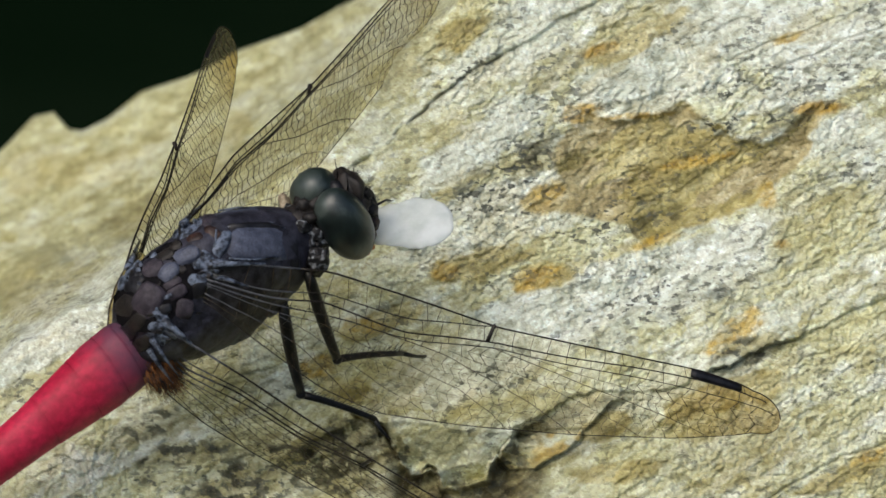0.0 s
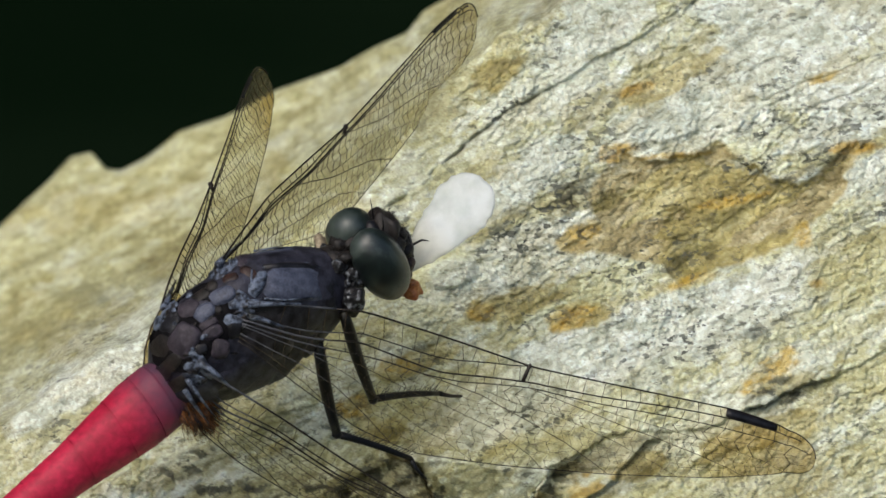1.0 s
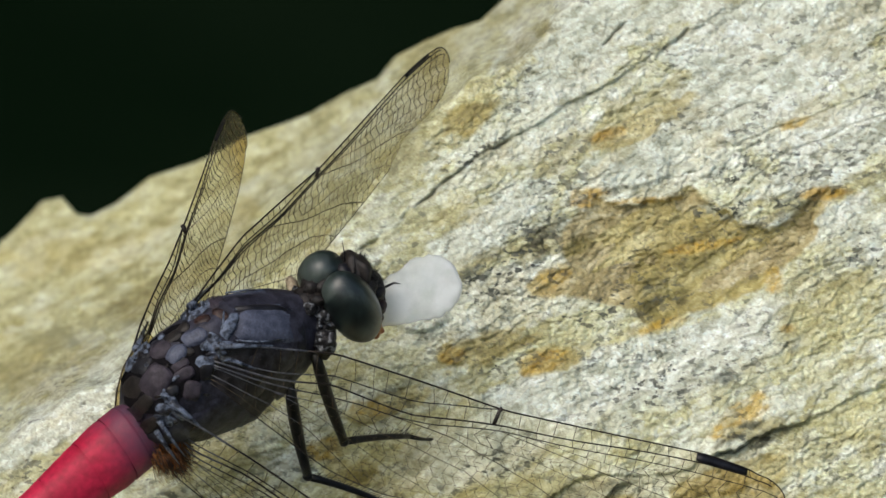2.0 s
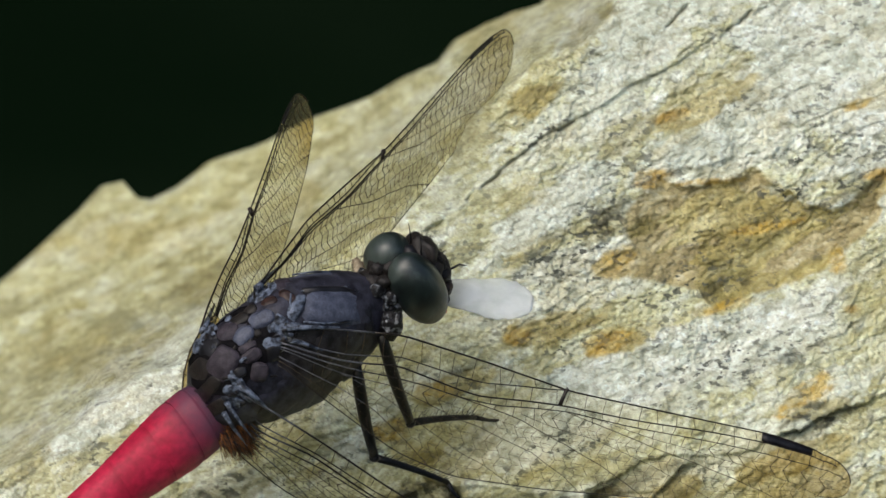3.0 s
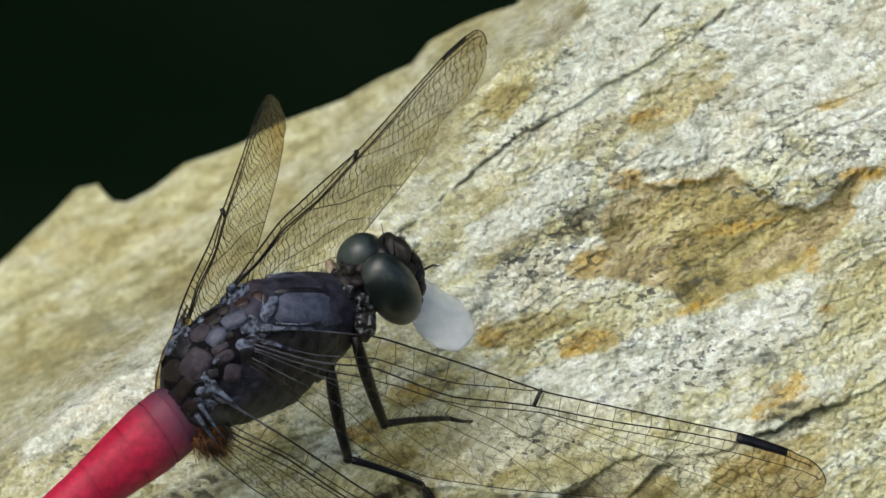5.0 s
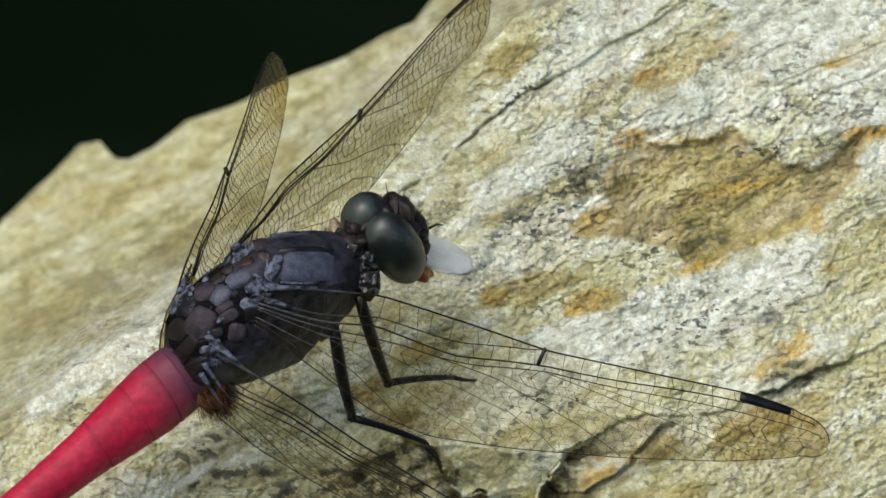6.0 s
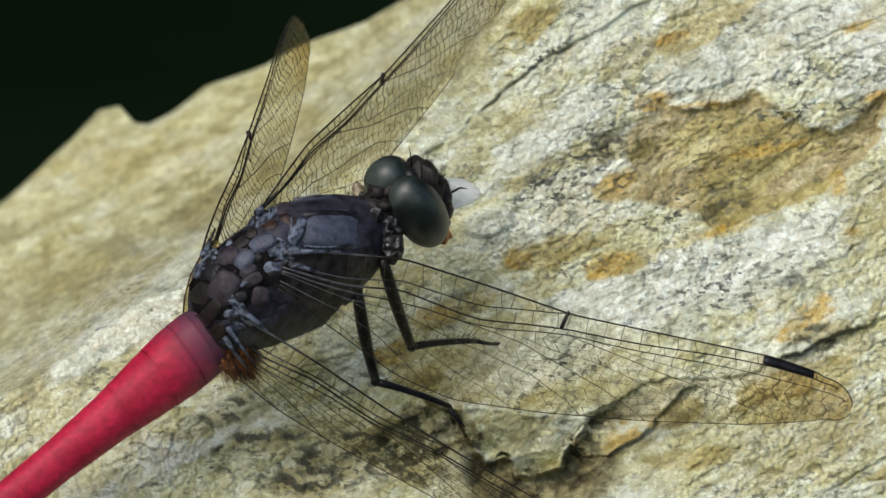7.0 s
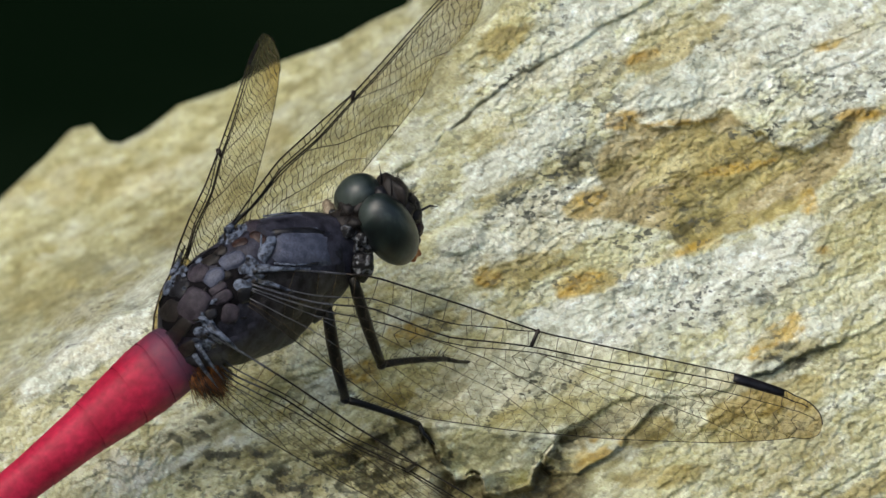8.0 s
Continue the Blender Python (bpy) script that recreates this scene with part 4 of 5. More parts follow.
        tube([p, p + (n + Vector((0.3, 0, 0))) * r.uniform(0.3, 0.7)], [0.014, 0.004], 3, bm)
    tagged(part("fine_hair", bm, BLACK_SKIN, body), kind="stuff")
    bm = bmesh.new()
    for i in range(160):
        a = r.uniform(0, 2 * math.pi)
        n = Vector((r.uniform(0.0, 0.8), math.cos(a), math.sin(a))).normalized()
        p = Vector((r.uniform(5.4, 7.4), math.cos(a) * 1.5, -5.1 + math.sin(a) * 1.6))
        tube([p, p + n * r.uniform(0.3, 0.8)], [0.016, 0.004], 3, bm)
    tagged(part("neck_hair", bm, UMBER_SKIN, body), kind="stuff")
    part("neck", tube([(5.8, 0, -5.0), (6.8, 0, -4.9), (7.8, 0, -4.8)], [1.65, 1.35, 1.1], 14), UMBER_SKIN, body)
    for n, (x, y, z, size) in enumerate(((6.4, -0.9, -3.9, 0.55), (7.1, -0.7, -3.8, 0.5), (6.9, -1.2, -4.7, 0.6), (7.6, -1.0, -5.3, 0.5), (6.2, -1.5, -5.0, 0.5), (7.3, 0.2, -3.7, 0.5))):
        part("neck_plate", lump((x, y, z), (size, size * 0.8, size), (n * 40, n * 25, 0), 0.25, n + 71, 18), UMBER_SKIN if n % 2 else DUSTED_SKIN, body)
    for side in (-1, 1):
        if side < 0:
            part("neck_lobe", lump(own(561, 464, -30), (0.7, 0.7, 1.25), (20, 20, 0), 0.4, 14, 28), DUSTED_SKIN, body, "black lobe with frosty white patches")
        part("neck_lobe", lump((6.55, side * 1.5, -6.15), (0.72, 0.65, 1.3), (0, 20, 0), 0.45, side + 4, 28), DUSTED_SKIN, body, "black lobe with frosty white patches")


thorax()


def head():
    skull = part("head", lump((8.9, 0, -5.2), (1.35, 2.3, 1.6), rough=0.05, seed=2, segments=24), BLACK_SKIN, dragonfly, "black head with large eyes")
    skull.location = (own(635, 406, -100) - own(640, 400, -100)) * MM
    lower = own(640, 407, -100) - own(640, 400, -100)
    for side in (-1, 1):
        bm = lump(Vector((9.0, side * 1.62, -5.05)) + lower * (1 if side > 0 else 0), (1.58, 1.52, 2.6 if side > 0 else 2.7), (side * 20, 0, side * -6), 0.02, 8, 40, 0.94)
        layer = bm.verts.layers.float.new("rim")
        for v in bm.verts:
            v[layer] = float(smooth(-5.6, -7.4, v.co.z / MM)) * 0.9
        part("eye", bm, EYE_SKIN, skull, "glossy dark green compound eye")
        part("eye_back", lump((8.15, side * 1.3, -5.0), (0.6, 1.05, 1.6), (side * 20, 0, 0), 0.08, 6, 24), BLACK_SKIN, skull)
        part("antenna", tube([(10.2, side * 0.55, -4.0), (10.45, side * 0.6, -3.0), (10.6, side * 0.65, -1.9)], [0.07, 0.04, 0.02], 6), BLACK_SKIN, skull)
        part("mandible", lump((10.2, side * 0.75, -8.0), (0.7, 0.55, 0.9), (0, 20, 0), 0.1, side + 9, 18), BROWN_SKIN, skull)
    part("occiput", lump((8.25, 0, -3.7), (0.6, 0.5, 0.42), rough=0.3, seed=3), UMBER_SKIN, skull, "dark brown knob behind the eyes")
    part("eye_socket", lump(own(545, 354, -62), (0.6, 0.7, 0.85), (20, 0, 0), 0.35, 12, 24), UMBER_SKIN, skull)
    part("vertex", lump((9.75, 0, -3.75), (0.5, 0.6, 0.42), rough=0.2, seed=4), BLACK_SKIN, skull)
    part("forehead", lump((10.5, 0, -4.9), (1.0, 1.6, 1.4), (0, 15, 0), 0.3, 7, 40), UMBER_SKIN, skull, "black hairy forehead")
    part("face_plate", lump((10.95, 0, -6.4), (0.75, 1.5, 1.15), rough=0.3, seed=8, segments=32), UMBER_SKIN, skull, "dark brown face plate")
    part("upper_lip", lump((10.6, 0, -7.6), (0.65, 1.1, 0.6), rough=0.1, seed=9, segments=20), BROWN_SKIN, skull)
    rr = random.Random(15)
    for n, (x, y, w, size, skin) in enumerate(((630, 330, -70, 0.55, UMBER_SKIN), (646, 345, -80, 0.62, UMBER_SKIN), (656, 365, -95, 0.62, UMBER_SKIN), (661, 388, -110, 0.55, BROWN_SKIN),
                                             (659, 408, -120, 0.48, BROWN_SKIN), (640, 360, -60, 0.7, UMBER_SKIN))):
        part("brow_plate", lump(own(x, y, w), (size, size * 0.9, size * 1.15), (n * 31, n * 17, 0), 0.16, n + 120, 24), skin, skull)
    for n in range(7):
        n_ = Vector((rr.uniform(0.3, 1), rr.uniform(-1, 0.4), rr.uniform(-1, 1))).normalized()
        size = rr.uniform(0.18, 0.3)
        part("face_wart", lump((10.55 + n_.x * 0.95, n_.y * 1.45, -5.5 + n_.z * 1.75), (size, size, size * 1.2), (n * 31, n * 17, 0), 0.25, n + 90, 16),
             BROWN_SKIN if n % 4 == 0 else UMBER_SKIN, skull)
    lip = part("lower_lip", lump((0, 0, 0), (0.62, 0.75, 0.8), (0, -25, 0), 0.35, 10, 32), AMBER_SKIN, skull, "orange lower lip")
    bm = bmesh.new()
    r = random.Random(6)
    for i in range(420):
        n = Vector((r.uniform(0, 1), r.uniform(-1, 1), r.uniform(-1, 1))).normalized()
        p = Vector((10.6 + n.x * 0.9, n.y * 1.4, -5.4 + n.z * 1.6))
        tube([p, p + n * r.uniform(0.25, 0.6)], [0.018, 0.005], 3, bm)
    tagged(part("face_hair", bm, BLACK_SKIN, skull), kind="stuff")
    return lip


lower_lip = head()


def abdomen():
    root = new("abdomen")
    root.parent = dragonfly
    tagged(root, "slender crimson abdomen frosted purple at its base")
    joints = [-5.5, -6.8, -8.1, -10.2, -13.2, -17.0, -21.0, -25.0, -28.6, -31.4, -33.4, -34.6]
    fx = [-5.5, -6.9, -8.8, -11, -14, -18, -24, -30, -33.4, -34.6]
    fr = [1.85, 2.2, 2.2, 1.95, 1.58, 1.33, 1.25, 1.15, 0.95, 0.6]
    last = len(joints) - 2
    for n, (x0, x1) in enumerate(zip(joints, joints[1:])):
        rings = []
        for k in range(25):
            u = 0.5 - 0.5 * math.cos(math.pi * k / 24)
            x = x0 + (x1 - x0) * u + 0.05
            r = float(np.interp(-x, [-v for v in fx], fr)) * (1 + 0.003 * math.sin(math.pi * u)) * (1 - 0.024 * math.exp(-(u * (x0 - x1) / 0.12) ** 2)) * (1 + 0.010 * math.exp(-((1 - u) * (x0 - x1) / 0.2) ** 2))
            zc = -5.5 - 0.13 * (-6.2 - x)
            ring = []
            for j in range(28):
                a = 2 * math.pi * j / 28
                keel = 1 + 0.06 * max(0, math.sin(a)) ** 8
                ring.append((x + 0.05 * math.sin(a), math.cos(a) * r * 0.98, zc + math.sin(a) * r * 1.02 * keel))
            rings.append(ring)
        part("segment", loft(rings, n in (0, last)), ABDOMEN_SKIN, root, "frosted purple-grey segment" if n == 0 else "")
    part("tail_clasper", tube([(-34.5, 0.3, -9.2), (-35.6, 0.5, -9.3), (-36.4, 0.4, -9.5)], [0.25, 0.2, 0.05]), RED_SKIN, root)
    part("tail_clasper", tube([(-34.5, -0.3, -9.2), (-35.6, -0.5, -9.3), (-36.4, -0.4, -9.5)], [0.25, 0.2, 0.05]), RED_SKIN, root)


abdomen()

FORE_LEAD = ([0, 0.08, 0.2, 0.35, 0.5, 0.7, 0.85, 0.93, 0.97, 1.0], [0, -0.10, -0.22, -0.18, -0.12, -0.18, -0.23, -0.2, -0.12, 0.0])
FORE_TRAIL = ([0, 0.04, 0.1, 0.22, 0.32, 0.47, 0.65, 0.82, 0.92, 0.95, 0.975, 1.0], [0.35, 0.45, 0.6, 0.88, 0.97, 0.87, 0.69, 0.475, 0.30, 0.235, 0.17, 0.10])
FAR_TRAIL = (FORE_TRAIL[0], [0.08, 0.32, 0.6, 0.95, 1.06, 1.0, 0.87, 0.72, 0.60, 0.53, 0.42, 0.2])
HIND_LEAD = ([0, 0.08, 0.2, 0.35, 0.5, 0.7, 0.85, 0.93, 0.97, 1.0], [0, -0.05, -0.06, -0.02, -0.04, -0.10, -0.17, -0.16, -0.10, 0.0])
HIND_TRAIL = ([0, 0.03, 0.08, 0.18, 0.3, 0.47, 0.65, 0.82, 0.92, 0.97, 1.0], [0.1, 0.7, 1.05, 1.15, 1.12, 1.0, 0.88, 0.74, 0.60, 0.46, 0.0])


def wing(name, base, tip, chord, lead, trail, seed, skin, label, smoky_tip=0.5, sag=0.0, pale_root=0.0, net_width=1.0, tip_from=18, tip_mid=0.2, spread=1.0, rung=0.034):
    """One wing: a membrane, its net of veins and its dark cell. base, tip: places; chord: from front to rear edge, all in own mm."""
    r = random.Random(seed)
    base, tip, chord = Vector(base), Vector(tip), Vector(chord)
    span = tip - base
    up = span.cross(chord).normalized()
    if up.z < 0:
        up = -up
    fine = np.linspace(0, 1, 201)

    def rounded(xs, ys):
        v = np.interp(fine, xs, ys)
        k = np.hanning(15)
        pad = np.concatenate((np.full(7, v[0]), v, np.full(7, v[-1])))
        return np.convolve(pad, k / k.sum(), "valid")

    front, rear = rounded(*lead), rounded(*trail)
    middle = tip_mid * rear[-18]
    front[-12:] = middle + (front[-12] - middle) * np.sqrt(1 - np.linspace(0, 1, 12) ** 2)
    rear[-tip_from:] = middle + (rear[-tip_from] - middle) * np.sqrt(1 - np.linspace(0, 1, tip_from) ** 2)

    def at(s, c, lift=0.0):
        """s along the span, c from the front edge (0) to the rear edge (1)."""
        f, q = float(np.interp(s, fine, front)), float(np.interp(s, fine, rear))
        pleat = 0.16 * math.sin(c * 15) * (1 - s) * math.exp(-c * 2.0)
        bow = sag * (4 * s * (1 - s)) - 0.25 * c * c * (1 - 0.6 * s)
        return base + span * s + chord * (f + (q - f) * c) + up * (pleat + bow + lift)

    holder = new(name)
    holder.parent = dragonfly
    tagged(holder, label)
    # membrane
    bm = bmesh.new()
    layer = bm.verts.layers.float.new("tinge")
    veil = bm.verts.layers.float.new("veil")
    ns, nc = 120, 14
    grid = []
    for i in range(ns + 1):
        row = []
        for j in range(nc + 1):
            s, c = 1 - (1 - i / ns) ** 1.5, j / nc
            v = bm.verts.new(at(min(s, 0.9985), c) * MM)
            v[layer] = 0.10 + smoky_tip * float(smooth(0.74, 0.96, s)) + 0.05 * float(smooth(0.14, 0.0, s))
            v[veil] = 0.12 + 0.88 * float(smooth(0.05, 0.55, s))
            row.append(v)
        grid.append(row)
    for p, q in zip(grid, grid[1:]):
        for j in range(nc):
            bm.faces.new((p[j], p[j + 1], q[j + 1], q[j]))
    part("membrane", bm, skin, holder, "clear membrane with amber tinge")
    # long veins: (thickness, places as share of the span and of the chord), from the front edge to the rear
    def near_front(*places):
        return tuple((p, q * spread) for p, q in places)

    lines = [(0.062, ((0, 0), (1, 0))), (0.036, near_front((0, 0.35), (0.1, 0.31), (0.2, 0.205), (0.35, 0.17), (0.46, 0.06), (0.492, 0.01))),
             (0.052, near_front((0, 0.45), (0.1, 0.40), (0.2, 0.285), (0.35, 0.285), (0.5, 0.165), (0.8, 0.135), (0.97, 0.14))),
             (0.036, near_front((0, 0.55), (0.12, 0.46), (0.25, 0.36), (0.38, 0.325), (0.5, 0.215), (0.65, 0.235), (0.8, 0.27), (0.985, 0.36))),
             (0.026, ((0.5, 0.22 * spread), (0.62, 0.37), (0.72, 0.52), (0.8, 0.70), (0.85, 0.86), (0.88, 1))),
             (0.018, ((0.55, 0.235 * spread), (0.7, 0.36), (0.82, 0.52), (0.91, 0.72), (0.955, 1))),
             (0.028, ((0.3, 0.35 * spread), (0.42, 0.40), (0.5, 0.52), (0.57, 0.70), (0.62, 0.88), (0.65, 1))), (0.018, ((0.42, 0.34), (0.55, 0.44), (0.66, 0.64), (0.73, 0.84), (0.77, 1))),
             (0.022, ((0, 0.6), (0.1, 0.56), (0.2, 0.48), (0.35, 0.54), (0.45, 0.68), (0.51, 0.86), (0.54, 1))), (0.018, ((0.1, 0.56), (0.2, 0.62), (0.3, 0.74), (0.37, 0.86), (0.42, 1))),
             (0.024, ((0, 0.8), (0.1, 0.73), (0.17, 0.77), (0.23, 0.87), (0.28, 1))), (0.018, ((0, 0.9), (0.06, 0.88), (0.12, 0.92), (0.17, 1))),
             (0.034, ((0, 1), (1, 1)))]

    def share(line, s):
        xs, ys = [p[0] for p in line[1]], [p[1] for p in line[1]]
        return float(np.interp(s, xs, ys)) + (0.008 * math.sin(23 * s + 9 * xs[0]) if 0 < ys[-1] and 0 < s < 0.95 and line[1][0] != (0, 1) else 0)

    def spans(line, s):
        return line[1][0][0] <= s <= line[1][-1][0]

    net = bmesh.new()
    for n, line in enumerate(lines):
        s0, s1 = line[1][0][0], line[1][-1][0]
        steps = max(8, round(80 * (s1 - s0)))
        ss = [s0 + (s1 - s0) * (1 - (1 - k / steps) ** 1.8) for k in range(steps + 1)]
        cut = sum(1 for v in ss if v < pale_root) if n < 11 else 0
        for name_, run, skin_ in (("root_vein", ss[:cut + 1], PALE_VEIN), ("vein", ss[cut:], VEIN_SKIN if n < 4 or n == 12 else NET_SKIN)):
            if len(run) > 1 and (name_ == "vein" or cut):
                part(name_, tube([at(min(v, 0.9985), share(line, v), 0.03) for v in run], [line[0] * (1.1 - 0.5 * v) * (1 if n in (0, 12) else 0.4 + 0.6 * net_width) for v in run], 6), skin_, holder)
    # cross veins: regular rungs in front, an uneven honeycomb behind
    for n, la in enumerate(lines[:-1]):
        gap = rung if n < 2 else (0.8 * rung if n < 4 else 0.0185)
        s = max(la[1][0][0], 0.05) + gap * 0.5
        while s < min(la[1][-1][0], 0.985):
            ca = share(la, s)
            rest = [share(l, s) for l in lines if l is not la and spans(l, s) and share(l, s) > ca + 0.004]
            if rest:
                cb = min(rest)
                across_mm = (cb - ca) * chord.length * float(np.interp(s, fine, rear - front))
                cells = max(1, round(across_mm / 0.6)) if n > 2 else 1
                shift = 0.0
                for k in range(cells):
                    c0, c1 = ca + (cb - ca) * k / cells, ca + (cb - ca) * (k + 1) / cells
                    lean = gap * 0.5 * (1 if k % 2 else -1) if cells > 1 else r.uniform(-0.2, 0.2) * gap
                    sa, sb = min(s + shift, 0.995), min(s + shift + lean, 0.995)
                    th = (0.013 if n > 3 else 0.021) * net_width
                    tube([at(sa, c0, 0.02), at(sb, c1, 0.02)], [th, th], 3, net)
                    if k:
                        tube([at(sa, c0, 0.02), at(min(sa + gap, 0.997), c0 + r.uniform(-0.012, 0.012), 0.02)], [0.012 * net_width, 0.012 * net_width], 3, net)
                    shift += lean
            s += gap * r.uniform(0.75, 1.25)
    tagged(part("vein_net", net, NET_SKIN, holder, "fine brown net of veins"), kind="stuff")
    # the knot halfway along the front edge
    part("knot", tube([at(0.492, 0.0, 0.03), at(0.490, share(lines[1], 0.49), 0.03), at(0.483, share(lines[2], 0.485), 0.03)], [0.19, 0.12, 0.14], 8),
         VEIN_SKIN, holder)
    # dark cell near the tip
    bm = bmesh.new()
    rows = []
    for k in range(9):
        s = 0.835 + 0.09 * k / 8
        inset = 0.02 if k in (0, 8) else 0.0
        c1 = share(lines[2], s)
        rows.append([bm.verts.new(at(s, c, z) * MM) for c, z in ((inset * 0.5, 0.05), (c1 - inset, 0.05), (c1 - inset, -0.03), (inset * 0.5, -0.03))])
    for p, q in zip(rows, rows[1:]):
        for j in range(4):
            bm.faces.new((p[j], p[(j + 1) % 4], q[(j + 1) % 4], q[j]))
    bm.faces.new(rows[0])
    bm.faces.new(rows[-1][::-1])
    part("dark_cell", bm, BLACK_SKIN, holder, "black cell on the front edge")
    return holder


def across(x, y, w, x2, y2, w2):
    return own(x2, y2, w2) - own(x, y, w)


wing("fore_wing", own(372, 466, 100), own(1383, 738, -270), across(0, 0, 0, -30, 182, 40), FORE_LEAD, FORE_TRAIL, 1, MEMBRANE,
     "clear veined fore wing with black cell and amber tip", 0.5, pale_root=0.15, tip_from=10, net_width=1.1)
wing("fore_wing", own(322, 398, 55), own(780, -62, -630), across(0, 0, 0, 14, 134, -60), FORE_LEAD, FAR_TRAIL, 2, SMOKY_MEMBRANE,
     "smoky veined fore wing held out over the rock", 0.3, tip_from=12, tip_mid=0.35, net_width=1.3, spread=0.42, rung=0.026)
wing("hind_wing", own(282, 578, 96), own(1040, 1060, -190), across(0, 0, 0, -50, 80, -150), HIND_LEAD, HIND_TRAIL, 3, MEMBRANE,
     "clear veined hind wing seen nearly edge on", 0.45, pale_root=0.14, net_width=1.25)
swaying_wing = wing("hind_wing", own(222, 470, 20), own(401, 45, -560), across(0, 0, 0, 56, 94, -30), HIND_LEAD, HIND_TRAIL, 4, SMOKY_MEMBRANE,
     "smoky veined hind wing with brown tip", 0.75, tip_from=13, tip_mid=0.35, net_width=1.25, spread=0.5, rung=0.03)


def wing_base():
    """The clear brownish fold by which the far hind wing joins the body."""
    bm = bmesh.new()
    tinge, veil = bm.verts.layers.float.new("tinge"), bm.verts.layers.float.new("veil")
    outer = [own(*p) for p in ((246, 446, -30), (222, 474, -36), (204, 508, -42), (193, 548, -50), (190, 584, -58), (202, 606, -60))]
    inner = [own(*p) for p in ((262, 456, 4), (250, 490, 4), (242, 520, 0), (238, 552, -6), (236, 580, -14), (232, 600, -24))]
    rows = []
    for p, q in zip(outer, inner):
        row = []
        for k in range(6):
            v = bm.verts.new((p.lerp(q, k / 5) + Vector((0, 0, 0.15 * math.sin(math.pi * k / 5)))) * MM)
            v[tinge], v[veil] = 0.8, 1.0
            row.append(v)
        rows.append(row)
    for p, q in zip(rows, rows[1:]):
        for k in range(5):
            bm.faces.new((p[k], p[k + 1], q[k + 1], q[k]))
    fold = part("wing_fold", bm, SMOKY_MEMBRANE, dragonfly, "brownish clear fold at the root of a hind wing")
    part("vein", tube(outer, [0.06] * 6, 6), NET_SKIN, fold)
    for k in (1, 2, 3, 4):
        part("vein", tube([outer[k], outer[k].lerp(inner[k], 0.5) + Vector((0, 0, 0.17)), inner[k]], [0.03] * 3, 5), NET_SKIN, fold)


wing_base()


def leg(hip, knee, ankle, toe, seed, skin=None, label="black spiny leg gripping the rock"):
    """A spiny leg: places in own mm."""
    hip, knee, ankle, toe = [Vector(p) for p in (hip, knee, ankle, toe)]
    r, skin = random.Random(seed), skin or LEG_SKIN
    holder = new("leg")
    holder.parent = dragonfly
    tagged(holder, label)
    out = (knee - (hip + ankle) / 2).normalized()

    def bowed(a, b, bend, n=7):
        return [a.lerp(b, k / (n - 1)) + out * bend * math.sin(math.pi * k / (n - 1)) for k in range(n)]

    part("femur", tube(bowed(hip, knee, 0.15), [0.30, 0.38, 0.40, 0.39, 0.36, 0.32, 0.29], 12), skin, holder)
    part("knee", lump(knee, (0.33, 0.33, 0.33), rough=0.1, seed=seed, segments=14), skin, holder)
    part("tibia", tube(bowed(knee, ankle, -0.1), [0.26, 0.24, 0.22, 0.21, 0.20, 0.18, 0.17], 10), skin, holder)
    part("tarsus", tube([ankle, ankle.lerp(toe, 0.4) + out * 0.12, ankle.lerp(toe, 0.75) + out * 0.08, toe], [0.16, 0.12, 0.10, 0.03], 8), skin, holder)
    bm = bmesh.new()
    for a, b, count, size in ((hip, knee, 11, 0.6), (knee, ankle, 11, 0.95)):
        for k in range(count):
            p = a.lerp(b, (k + 1) / (count + 1))
            for flip in (-1, 1):
                d = (-out * 1.1 + (b - a).normalized() * 0.6 + UP_SIDE * flip * 0.25).normalized()
                tube([p, p + d * size * r.uniform(0.7, 1.1)], [0.05, 0.008], 4, bm)
    part("spines", bm, skin, holder)


UP_SIDE = Vector((0.2, 0.5, 0.8)).normalized()
leg(own(545, 480, -30), own(597, 636, -150), own(712, 626, -250), own(768, 630, -330), 1)
leg(own(500, 535, -40), own(533, 698, -140), own(664, 742, -205), own(692, 778, -222), 2)
leg(own(400, 570, -130), own(335, 600, -170), own(285, 640, -215), own(262, 665, -235), 3)
leg(own(522, 410, -150), own(501, 352, -190), own(560, 374, -320), own(600, 392, -398), 4, PALE_LEG_SKIN, "tan-kneed spiny leg behind the neck")
leg(own(440, 450, -200), own(432, 425, -270), own(450, 440, -335), own(468, 450, -362), 5)
leg(own(330, 500, -180), own(300, 492, -240), own(300, 500, -300), own(310, 510, -325), 6)
part("fore_leg_hook", tube([own(655, 385, -140), own(668, 362, -130), own(684, 354, -125), own(697, 356, -125)], [0.10, 0.09, 0.07, 0.02], 8), BLACK_SKIN, dragonfly)


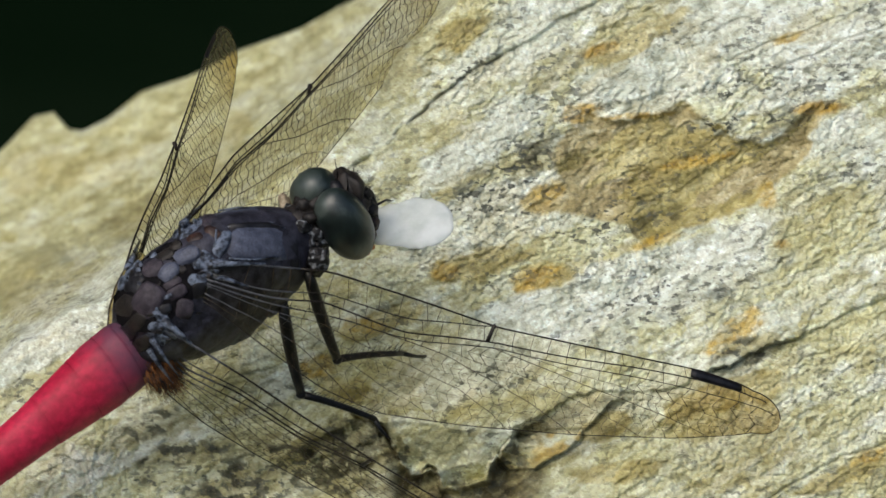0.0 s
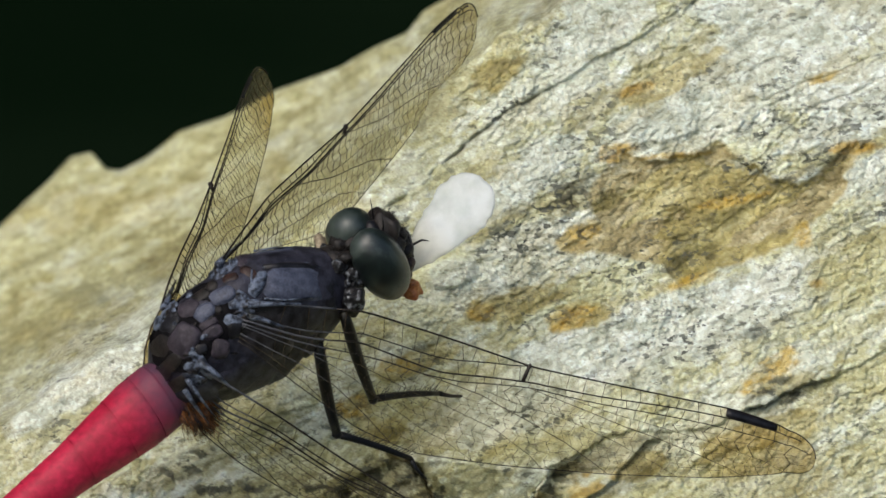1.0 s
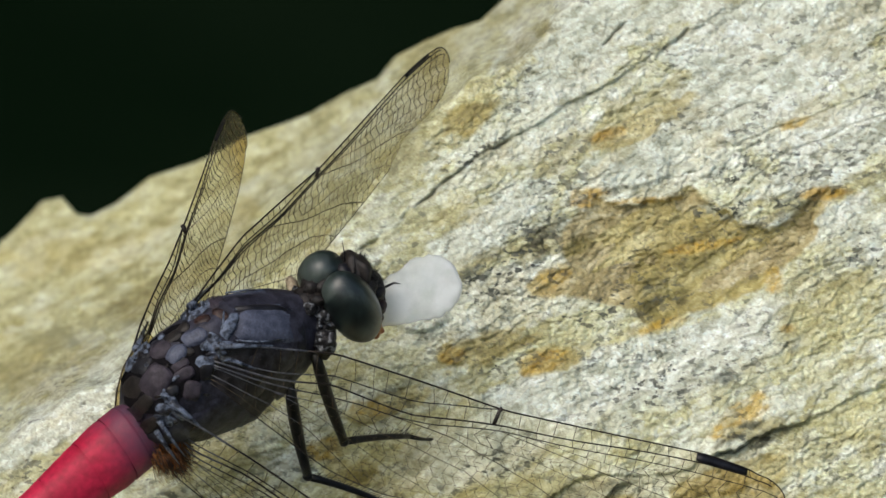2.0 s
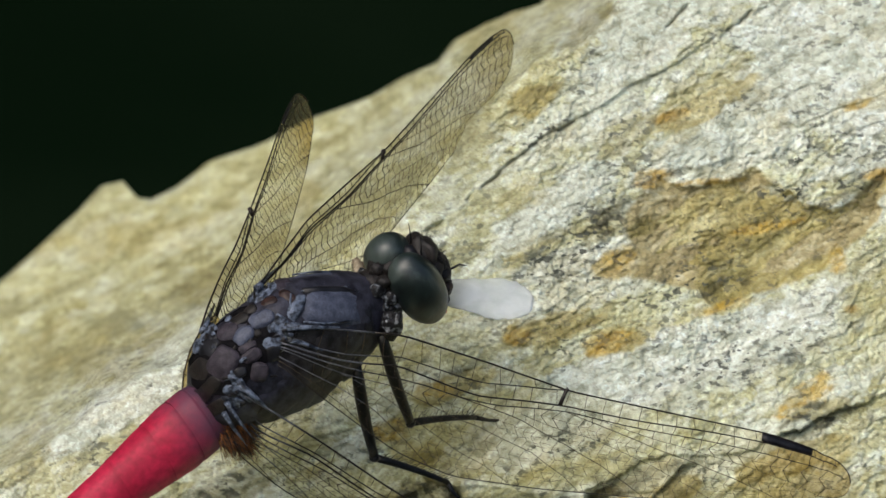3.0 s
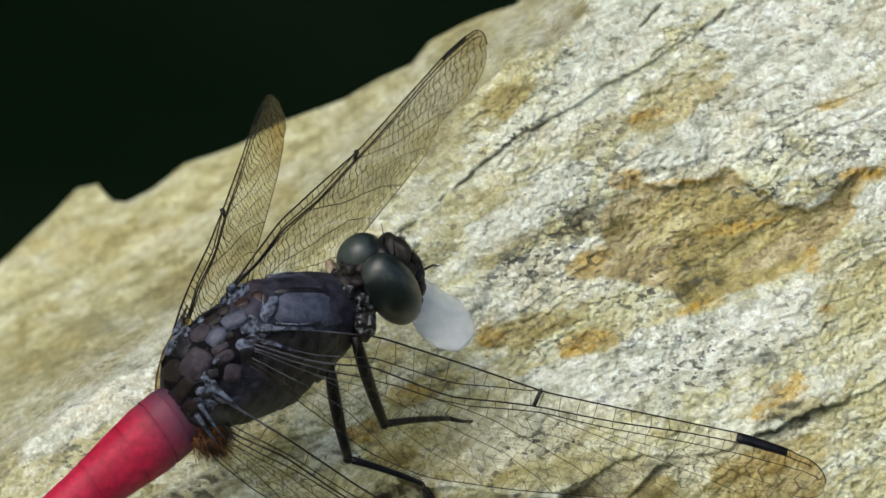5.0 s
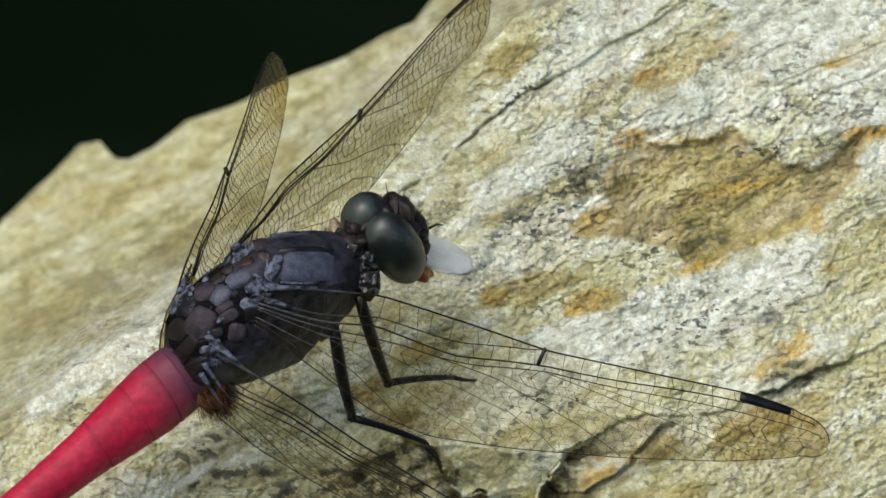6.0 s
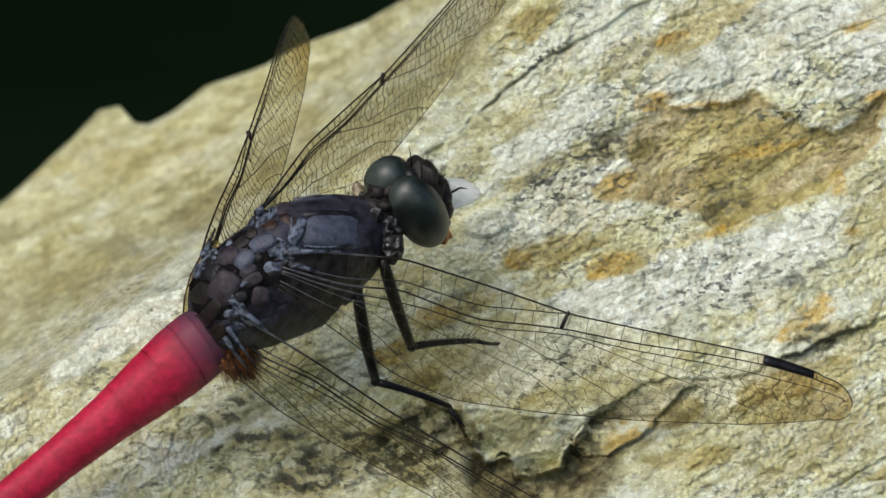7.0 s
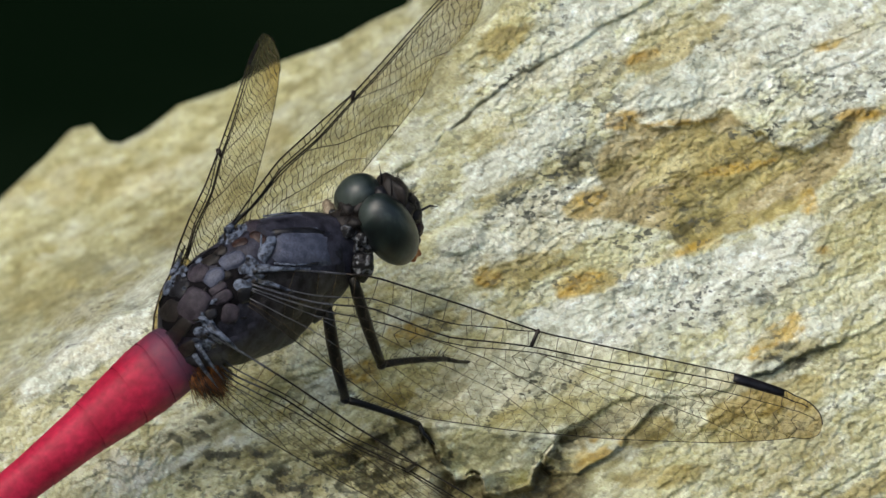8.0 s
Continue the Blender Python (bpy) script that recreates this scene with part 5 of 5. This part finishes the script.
# ---- morsel in its jaws ----
def morsel():
    rings = []
    shape = [(0.0, 0.55), (1.0, 0.95), (2.2, 1.32), (3.6, 1.66), (5.0, 1.86), (6.0, 1.78), (6.6, 1.45), (7.0, 1.0), (7.2, 0.55)]
    count = 32
    for k in range(37):
        x = 7.2 * k / 36
        hw = float(np.interp(x, [s[0] for s in shape], [s[1] for s in shape]))
        ring = []
        for j in range(count):
            a = 2 * math.pi * j / count
            bump = 1 + 0.16 * noise.noise(Vector((x * 0.9, math.cos(a) * 1.2, math.sin(a) * 1.2 + 4))) + 0.08 * noise.noise(Vector((x * 2.6, math.cos(a) * 3, 9)))
            ring.append((x, math.cos(a) * hw * bump, math.sin(a) * (0.13 + 0.07 * hw) * (bump + 0.25 * noise.noise(Vector((x * 1.3, math.cos(a) * 2.5, 2))))))
        rings.append(ring)
    bm = loft(rings)
    thin = bm.verts.layers.float.new("thin")
    for n, v in enumerate(bm.verts):
        v[thin] = abs(math.cos(2 * math.pi * (n % count) / count)) ** 8
    ob = part("morsel", bm, MORSEL_SKIN)
    return tagged(ob, "soft white scrap of prey held in the jaws", "food")


food = morsel()
MOUTH = (655, 402, -165)

# seconds; swing up from level and roll about its length in degrees, its upper side towards the light; how deep it is drawn into the jaws in mm;
# how far it is turned away behind the face in degrees; how far it slips behind the head and up in plan units
BITES = [
    (0.0, 4, 38, 2.1), (0.1, 12, 34, 2.1), (0.2, 33, 0, 0.8), (0.3, 14, 10, 2.2), (0.4, 22, 0, 0.9), (0.6, 14, 0, 1.4), (0.7, 33, 0, 0.3), (0.8, 37, 0, 0),
    (1.0, 47, 20, 0), (1.2, 46, 22, 0), (1.4, 58, 28, 0), (1.5, 48, 28, 0.3), (1.7, 36, 0, 1.4), (2.2, 14, 12, 1.7), (2.8, -10, 46, 1.7), (2.9, 8, 48, 1.6),
    (3.0, -8, 50, 1.6), (3.1, 6, 44, 1.6), (3.2, -6, 46, 1.6), (3.5, 5, 30, 1.4), (3.7, -12, 50, 1.6), (3.8, 4, 36, 1.5), (4.0, 4, 24, 1.5), (4.1, -4, 52, 1.5),
    (4.2, -32, 72, 1.6), (4.7, -42, 40, 2.5), (5.3, -46, 35, 3.2), (5.4, -48, 40, 3.6), (5.5, -38, 66, 3.9), (5.7, -27, 72, 3.9), (5.8, -30, 60, 3.8, 8), (5.9, -4, 20, 3.8, 22),
    (6.0, -12, 58, 3.8, 22), (6.1, -6, 40, 3.8, 30), (6.2, 2, 10, 3.9, 42), (6.5, 16, 30, 3.9, 60, -6, 8), (7.0, 40, 40, 3.5, 60, -10, 26), (7.2, 45, 40, 3.4, 64, -14, 28), (7.4, 20, 0, 3.2, 80, -34, 8), (7.5, 10, 0, 3, 84, -40),
    (8.0, 8, 0, 3, 84, -42)]

# seconds; how far the lower lip is put out, from 0 to 1
LIP = [(0.0, 0.1), (0.2, 0.9), (0.4, 0.7), (0.6, 0.5), (0.8, 1.0), (1.0, 1.2), (1.2, 1.0), (1.5, 0.5), (1.7, 0.4), (2.8, 0.0), (4.2, 0.0), (5.3, 0.1),
       (5.7, 0.5), (6.0, 0.8), (6.5, 0.6), (7.0, 0.4), (7.4, 0.2), (7.7, 0.5), (8.0, 0.3)]


# seconds; how far the far hind wing leans back in the breeze, in degrees
SWAY = [(0.0, 0.1), (0.5, 0.1), (1.0, 0.0), (1.5, -0.1), (3.0, -0.7), (3.5, -1.0), (4.2, -0.9), (5.3, -0.3), (6.0, -0.1), (7.0, 0.1), (8.0, 0.2)]


def motions():
    root, axis = own(222, 470, 20) * MM, (BODY_INVERSE.to_3x3() @ Vector((0, 0, 1))).normalized()
    walk(swaying_wing, [(t, Matrix.Translation(root) @ Matrix.Rotation(radians(lean), 4, axis) @ Matrix.Translation(-root)) for t, lean in SWAY])
    walk(lower_lip, [(t, Matrix.Translation(own(645 + 20 * far, 424 + 8 * far, -150) * MM)) for t, far in LIP])
    rows = []
    for t, swing, turn, deep, *more in BITES:
        away, slip, lift = (more + [0, 0, 0])[:3]
        mouth = Matrix.Translation(plan(MOUTH[0] + slip, MOUTH[1] - lift, MOUTH[2]))
        rows.append((t, VIEW @ mouth @ pose(0, 0, 0, 0, 0, swing) @ pose(0, 0, 0, 0, away) @ pose(0, 0, 0, -turn) @ pose(-deep * MM, 0, 0)))
    walk(food, rows)


motions()
